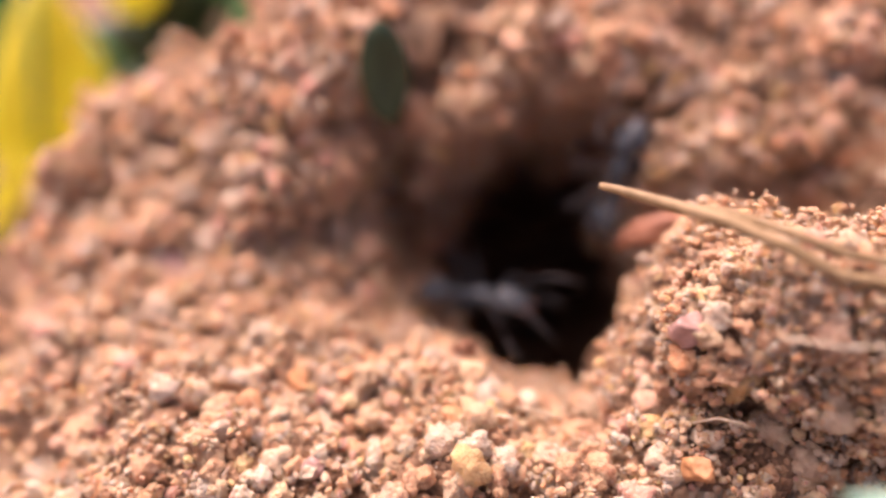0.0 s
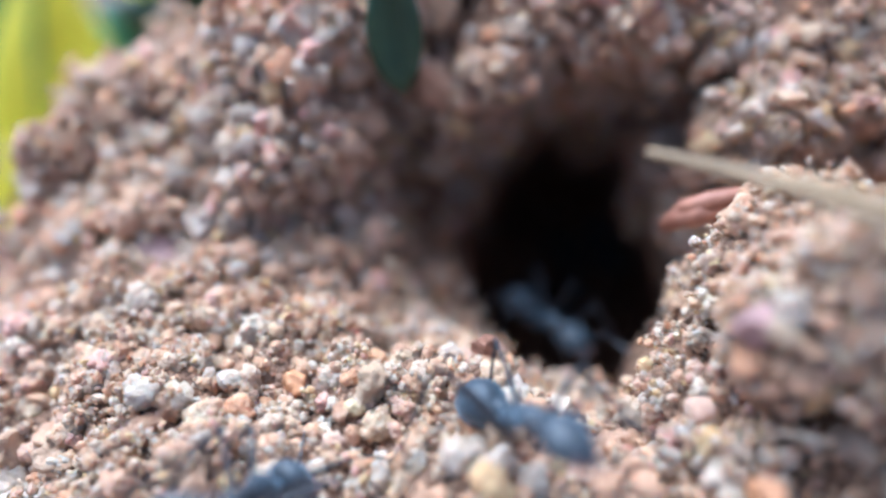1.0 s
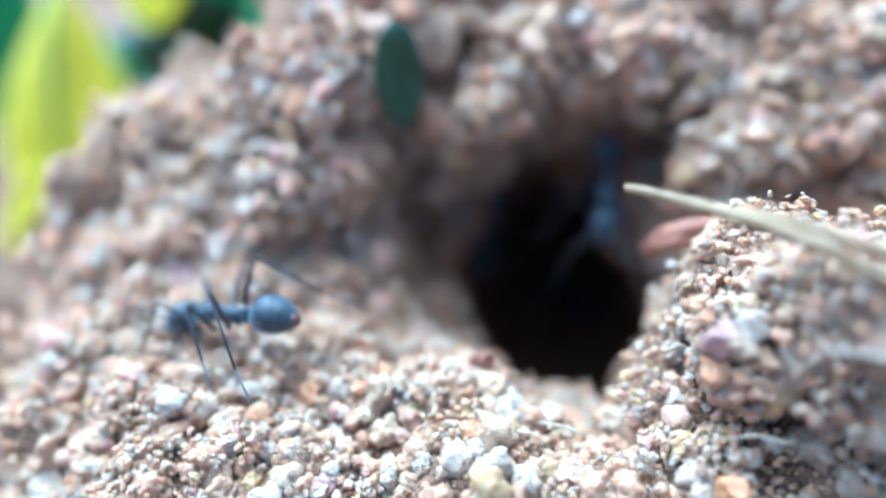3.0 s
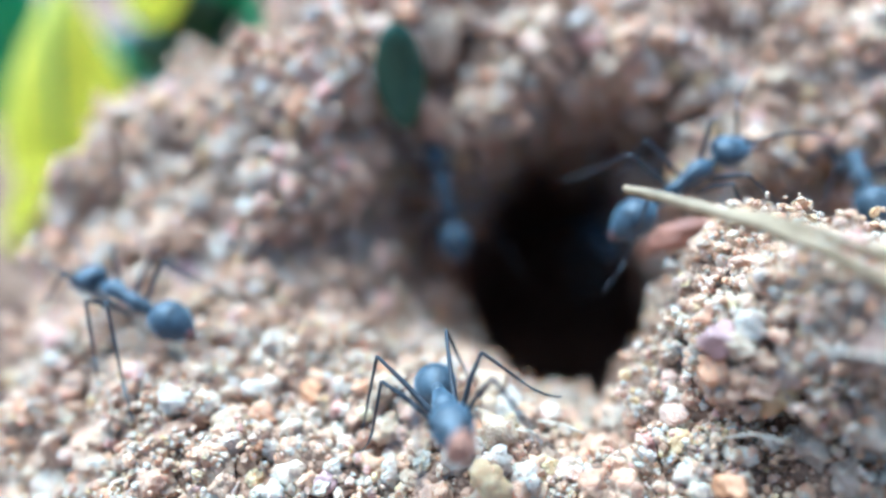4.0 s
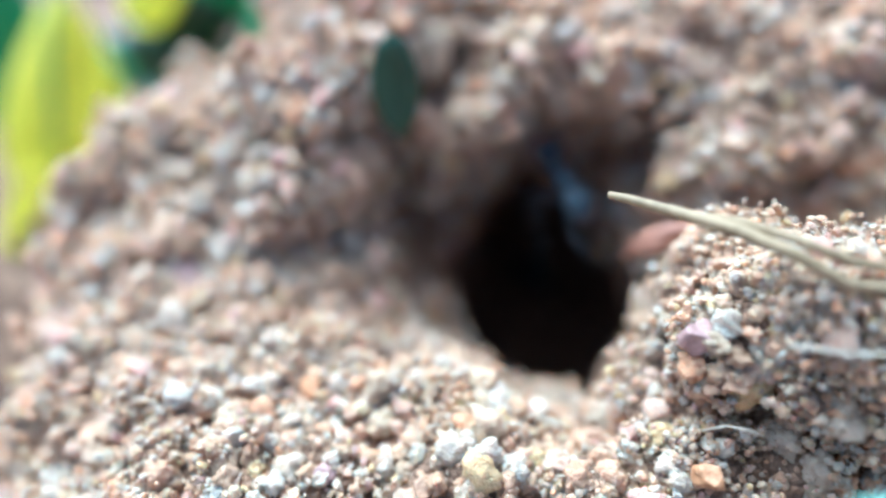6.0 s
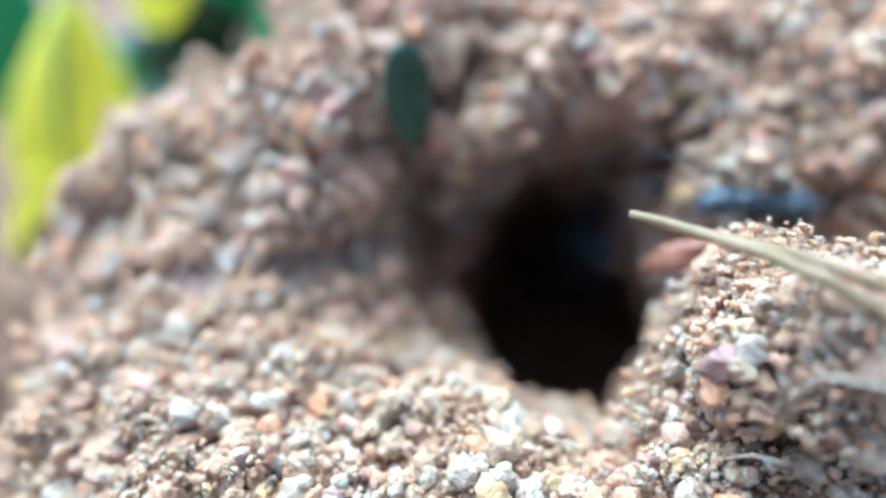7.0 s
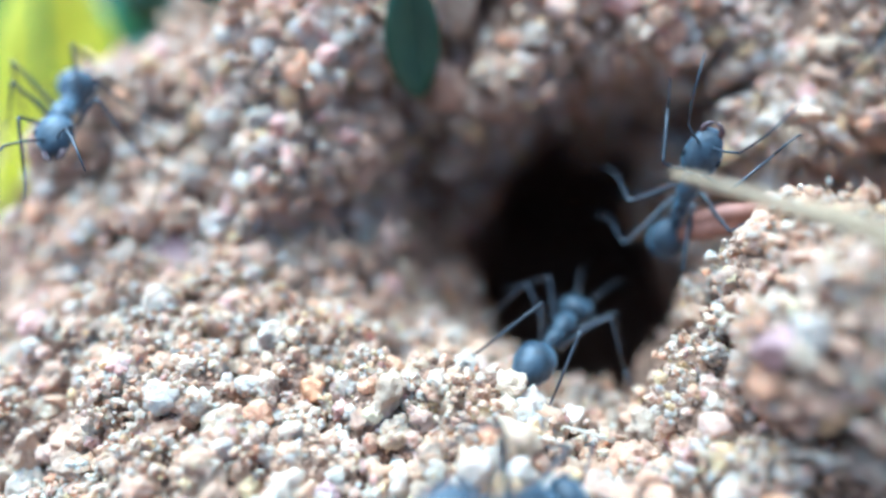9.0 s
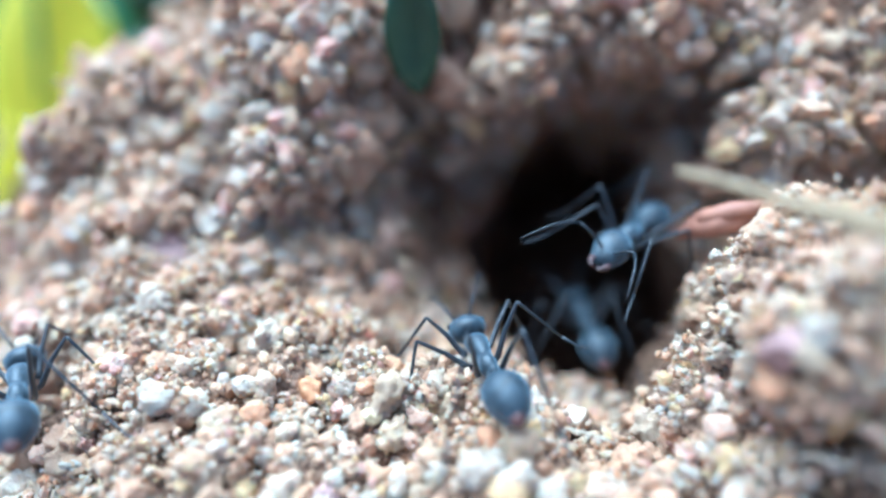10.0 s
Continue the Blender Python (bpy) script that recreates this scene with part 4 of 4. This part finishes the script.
        (8.80, 0.38, 11.83, 5.50, -50, 0, -15),
        (9.00, 1.02, 14.99, 6.30, -32, 5, -64),
        (9.05, 2.38, 15.17, 5.83, 3, -5, -91),
        (9.10, 3.36, 14.38, 7.18, 38, 2, -118),
        (9.15, 5.35, 15.14, 6.03, 11, -24, -83),
        (9.20, 6.84, 14.74, 7.00, -32, -25, -37),
        (9.25, 6.46, 16.47, 6.78, -38, -28, 8),
        (9.30, 4.86, 19.50, 4.72, 7, 4, -18),
        (9.40, 4.78, 19.68, 4.32, -8, 1, -4),
        (9.50, 5.51, 23.35, 2.78, -19, -1, 5),
        (9.60, 5.14, 24.04, 2.78, -20, -1, 7),
        (9.70, 5.16, 24.01, 2.78, -20, -1, 6),
        (9.80, 5.69, 26.39, 0.99, -20, 0, 1),
        (10.00, 5.51, 29.12, -0.98, -19, 0, 6),
    ],
    [
        (0.00, -46.77, 15.05, -24.09, 15, -11, -70),
        (0.75, -47.04, 20.08, -22.92, -14, -13, -38),
        (1.50, -46.97, 25.76, -22.50, -37, -2, -10),
        (1.70, -38.82, 29.46, -21.64, -4, -2, -52),
        (1.80, -9.00, 21.76, 5.07, -13, -6, -38),
        (1.90, -4.35, 18.54, 5.96, 13, 2, -104),
        (2.00, 0.51, 15.99, 6.24, 23, -7, -118),
        (2.10, 5.49, 15.40, 6.42, -25, -20, -67),
        (2.20, 5.40, 16.00, 6.53, -19, -16, -63),
        (2.25, 5.90, 18.37, 5.13, -15, -21, -29),
        (2.30, 6.43, 20.89, 3.65, -16, -27, 7),
        (2.40, 3.41, 21.35, 3.75, -13, -6, 1),
        (2.50, 5.56, 25.99, 1.51, -19, 6, -31),
        (2.57, 7.48, 35.02, -6.22, -6, -7, -76),
        (2.63, 9.39, 44.04, -13.95, 12, -8, -123),
        (2.70, 11.32, 53.07, -21.68, 25, 5, -169),
        (3.40, 11.28, 52.76, -21.53, 25, 3, -170),
        (3.47, 8.90, 43.14, -13.47, 12, -13, -120),
        (3.53, 6.51, 33.51, -5.43, -10, -13, -67),
        (3.60, 4.12, 23.87, 2.62, -23, 4, -18),
        (3.75, 5.42, 24.95, 2.61, 22, 9, -47),
        (3.80, 5.45, 23.37, 5.16, 36, 10, -46),
        (3.90, 7.14, 26.02, 7.99, 38, 9, -41),
        (4.00, 9.77, 27.82, 9.75, 27, 12, -59),
        (4.10, 11.65, 25.62, 12.21, 13, 14, -75),
        (4.20, 14.61, 29.66, 9.31, 33, 10, -133),
        (4.30, 19.66, 30.92, 8.47, 34, 6, -157),
        (4.50, 25.45, 31.31, 8.35, -11, 35, -82),
        (10.00, 25.47, 31.34, 8.34, -12, 36, -82),
    ],
    [
        (0.00, 10.15, 4.29, 1.77, -52, -3, -38),
        (1.90, 7.76, 7.82, 5.29, -42, 6, -35),
        (2.10, 7.44, 12.10, 6.12, -29, 19, -28),
        (2.20, 7.25, 13.80, 6.93, -36, 0, -19),
        (2.30, 7.27, 19.63, 5.05, -8, -32, -17),
        (2.35, 7.43, 20.07, 6.28, -18, -22, 6),
        (2.40, 8.20, 18.77, 6.81, -22, -17, 14),
        (2.42, 8.25, 18.44, 7.20, -16, 5, 59),
        (2.43, 7.36, 16.14, 9.91, 5, 16, 109),
        (2.45, 7.05, 15.16, 11.07, 26, 7, 159),
        (2.47, 8.71, 16.34, 7.78, 13, 22, 105),
        (2.48, 9.37, 15.48, 6.93, -8, 20, 46),
        (2.50, 9.76, 14.22, 6.67, -17, 2, -7),
        (2.53, 10.40, 14.13, 6.25, 11, -3, -54),
        (2.57, 11.04, 14.03, 5.83, 35, 14, -98),
        (2.60, 10.96, 13.11, 6.81, 41, 42, -142),
        (2.70, 13.76, 12.82, 4.43, 10, 17, -133),
        (2.80, 16.74, 12.44, 1.99, -23, 0, -113),
        (3.20, 21.46, 14.38, 4.51, -14, 6, -59),
        (3.43, 21.46, 15.93, 7.71, -14, 15, -3),
        (3.67, 21.46, 17.47, 10.91, -6, 19, 55),
        (3.90, 21.44, 19.00, 14.11, 2, 15, 114),
        (4.10, 28.62, 31.04, 4.95, 7, 14, 121),
        (4.30, 15.68, 18.49, 13.31, 4, 20, 116),
        (4.40, 14.28, 17.89, 12.89, 7, 16, 125),
        (4.50, 13.80, 17.57, 13.03, 10, 12, 124),
        (4.60, 11.87, 15.43, 13.24, 15, 11, 134),
        (4.70, 10.33, 14.12, 11.92, 0, 27, 130),
        (4.75, 10.90, 15.42, 8.33, -27, 16, 79),
        (4.80, 8.56, 14.78, 7.62, 40, -14, 101),
        (4.90, 5.83, 16.22, 6.66, 24, -14, 85),
        (5.00, 2.23, 18.47, 4.91, 15, -14, 79),
        (5.10, -14.59, 23.38, 5.28, -3, 0, 96),
        (5.20, -19.35, 22.18, 2.54, -27, -8, 110),
        (5.25, -18.36, 21.16, 3.49, -5, 1, 136),
        (5.30, -17.47, 20.26, 4.29, 18, 0, 163),
        (5.35, -17.97, 21.29, 3.88, -2, 4, 124),
        (5.40, -18.15, 21.94, 3.92, -19, -4, 86),
        (5.50, -21.54, 23.77, 2.44, -14, 2, 78),
        (5.70, -49.51, 40.94, -19.76, 14, -4, 120),
        (7.50, -49.49, 41.18, -19.29, 18, 9, 83),
        (9.30, -49.21, 41.48, -19.57, 11, 22, 44),
        (9.60, -40.14, 37.60, -19.44, 9, 13, 30),
        (9.80, -18.19, 20.48, 3.85, -21, -7, 14),
        (9.90, -16.97, 20.29, 4.20, -23, 1, 25),
        (10.00, -17.28, 20.62, 4.05, -20, -2, 28),
    ],
    [
        (0.00, 39.78, 32.96, 10.34, 5, -12, 98),
        (3.50, 34.55, 33.76, 10.32, 2, -22, 92),
        (3.70, 26.70, 33.85, 10.68, 7, -17, 100),
        (3.90, 20.16, 31.88, 9.64, 19, -25, 102),
        (3.95, 19.48, 31.20, 9.11, 17, -12, 48),
        (4.00, 19.35, 31.38, 8.04, 5, -7, -5),
        (4.03, 19.52, 31.73, 8.10, 22, -2, -60),
        (4.07, 19.53, 31.81, 8.30, 28, 13, -113),
        (4.10, 18.54, 30.27, 9.54, 19, 27, -169),
        (4.20, 21.23, 30.45, 8.67, 9, 11, -167),
        (4.30, 23.66, 30.45, 7.87, -12, 14, -136),
        (4.40, 38.84, 31.37, 6.43, -29, 27, -105),
        (5.00, 30.74, 21.55, 13.11, -40, -4, -158),
        (5.60, 31.10, 21.76, 12.77, -20, -31, 145),
        (6.20, 40.04, 31.86, 4.88, 18, -26, 76),
        (6.60, 19.21, 30.82, 7.24, -16, -28, 32),
        (6.70, 16.77, 29.52, 8.41, 5, -29, 54),
        (6.80, 14.37, 28.06, 9.47, 23, -14, 96),
        (7.00, 14.49, 30.91, 7.68, 17, -14, 104),
        (7.20, 12.43, 30.58, 8.40, 10, -14, 97),
        (7.40, 10.83, 30.61, 8.77, 8, -14, 91),
        (7.50, 10.37, 30.42, 8.47, 8, -14, 87),
        (7.60, 10.57, 31.31, 9.41, 17, -3, 14),
        (7.70, 10.14, 33.53, 9.55, 35, -19, 2),
        (7.80, 9.32, 34.22, 12.18, 44, -34, -11),
        (7.90, 8.99, 36.37, 13.93, 16, 10, 10),
        (8.00, 8.84, 37.24, 14.11, 16, 10, 10),
        (8.10, 8.64, 37.16, 14.55, 18, 9, 12),
        (8.20, 8.21, 36.94, 14.22, 14, -12, 2),
        (8.30, 10.35, 50.04, 13.43, 31, -15, 7),
        (10.00, 10.31, 50.07, 13.45, 31, -15, 7),
    ],
    [
        (0.00, -52.53, 42.10, 9.81, -5, 22, -115),
        (8.30, -49.69, 49.29, 5.50, 0, 23, -108),
        (8.70, -24.20, 37.15, 10.44, 7, 37, -118),
        (8.80, -17.80, 32.83, 10.75, 5, -0, 180),
        (8.90, -17.79, 32.17, 9.99, 8, 4, -164),
        (9.00, -18.39, 31.82, 9.56, 7, 3, -166),
        (9.10, -18.74, 29.57, 8.39, 10, 2, -171),
        (9.20, -18.78, 29.43, 8.61, 15, 3, -169),
        (9.30, -19.01, 30.89, 8.56, 23, 3, -167),
        (9.40, -21.36, 30.35, 7.54, 28, 5, -161),
        (9.60, -44.15, 45.98, -8.65, -17, -21, 115),
        (10.00, -44.26, 45.78, -8.45, -17, -21, 116),
    ],
    [
        (0.00, 42.87, 31.34, 7.31, 11, -23, 89),
        (7.40, 33.37, 32.43, 7.97, 13, -10, 98),
        (7.70, 26.14, 31.96, 6.93, 26, -30, 76),
        (7.85, 23.13, 31.76, 7.63, 2, -23, 40),
        (8.00, 19.80, 31.14, 8.62, -21, -31, 4),
        (8.10, 18.97, 31.08, 10.62, -3, -17, 13),
        (8.20, 18.77, 30.95, 10.65, -6, -21, 8),
        (8.40, 18.17, 31.97, 11.51, -4, 0, -12),
        (8.50, 19.11, 32.66, 11.10, -2, 12, -14),
        (8.70, 20.72, 33.42, 10.84, -1, 4, -14),
        (9.10, 19.88, 33.49, 11.92, -2, -1, -12),
        (9.30, 19.69, 33.82, 12.61, 3, -10, -8),
        (9.60, 22.41, 36.99, 13.96, 8, -16, -17),
        (10.00, 22.42, 37.04, 13.92, 8, -15, -16),
    ],
]

ANTS = [make_ant()]
for _ in ANT_ROWS[1:]:
    ANTS.append(copy_thing(ANTS[0], Matrix()))
CARRIER = 2


def motions():
    for n, (ant, rows) in enumerate(zip(ANTS, ANT_ROWS)):
        walk(ant, [(r[0], pose(r[1] * MM, r[2] * MM, r[3] * MM, r[4], r[5], r[6])) for r in rows])
        times, places = [r[0] for r in rows], np.array([r[1:4] for r in rows])

        def speed(t):
            a, b = [np.array([np.interp(q, times, places[:, k]) for k in range(3)]) for q in (t - 0.06, t + 0.06)]
            return float(np.linalg.norm(b - a)) / 0.12

        steps = [k * 0.1 for k in range(101)]
        pace = [min(1.0, speed(t) / 12) for t in steps]
        legs = [o for o in ant.children if o.name.startswith("leg")]
        feelers = [o for o in ant.children if o.name.startswith("antenna")]
        for k, leg in enumerate(legs):
            home, phase = leg.location.copy(), math.pi * (k % 2) + 0.35 * k
            s = 1 if home.x > 0 else -1
            walk(leg, [(t, pose(*home, 0, -s * (3 + 7 * p) * math.cos(19 * t + phase + n), s * (5 + 19 * p) * math.sin(19 * t + phase + n))) for t, p in zip(steps, pace)])
        for k, feeler in enumerate(feelers):
            home = feeler.location.copy()
            walk(feeler, [(t, pose(*home, 12 * math.sin(7 * t + 2 * k + n), 0, 14 * math.sin(5.3 * t + 1.7 * k + 2 * n))) for t in steps])
    for load, n, t0, t1 in ((crumb, CARRIER, 7.3, 11.0), (second_crumb, 3, 3.3, 11.0)):
        # a crumb lies in the hole until its ant brings it out between the jaws
        moved = [(r[0], pose(*[c * MM for c in r[1:4]], *r[4:]) @ pose(0, 4.2 * MM, -0.15 * MM)) for r in ANT_ROWS[n] if t0 < r[0] < t1]
        walk(load, [(0.0, moved[0][1])] + moved)


motions()
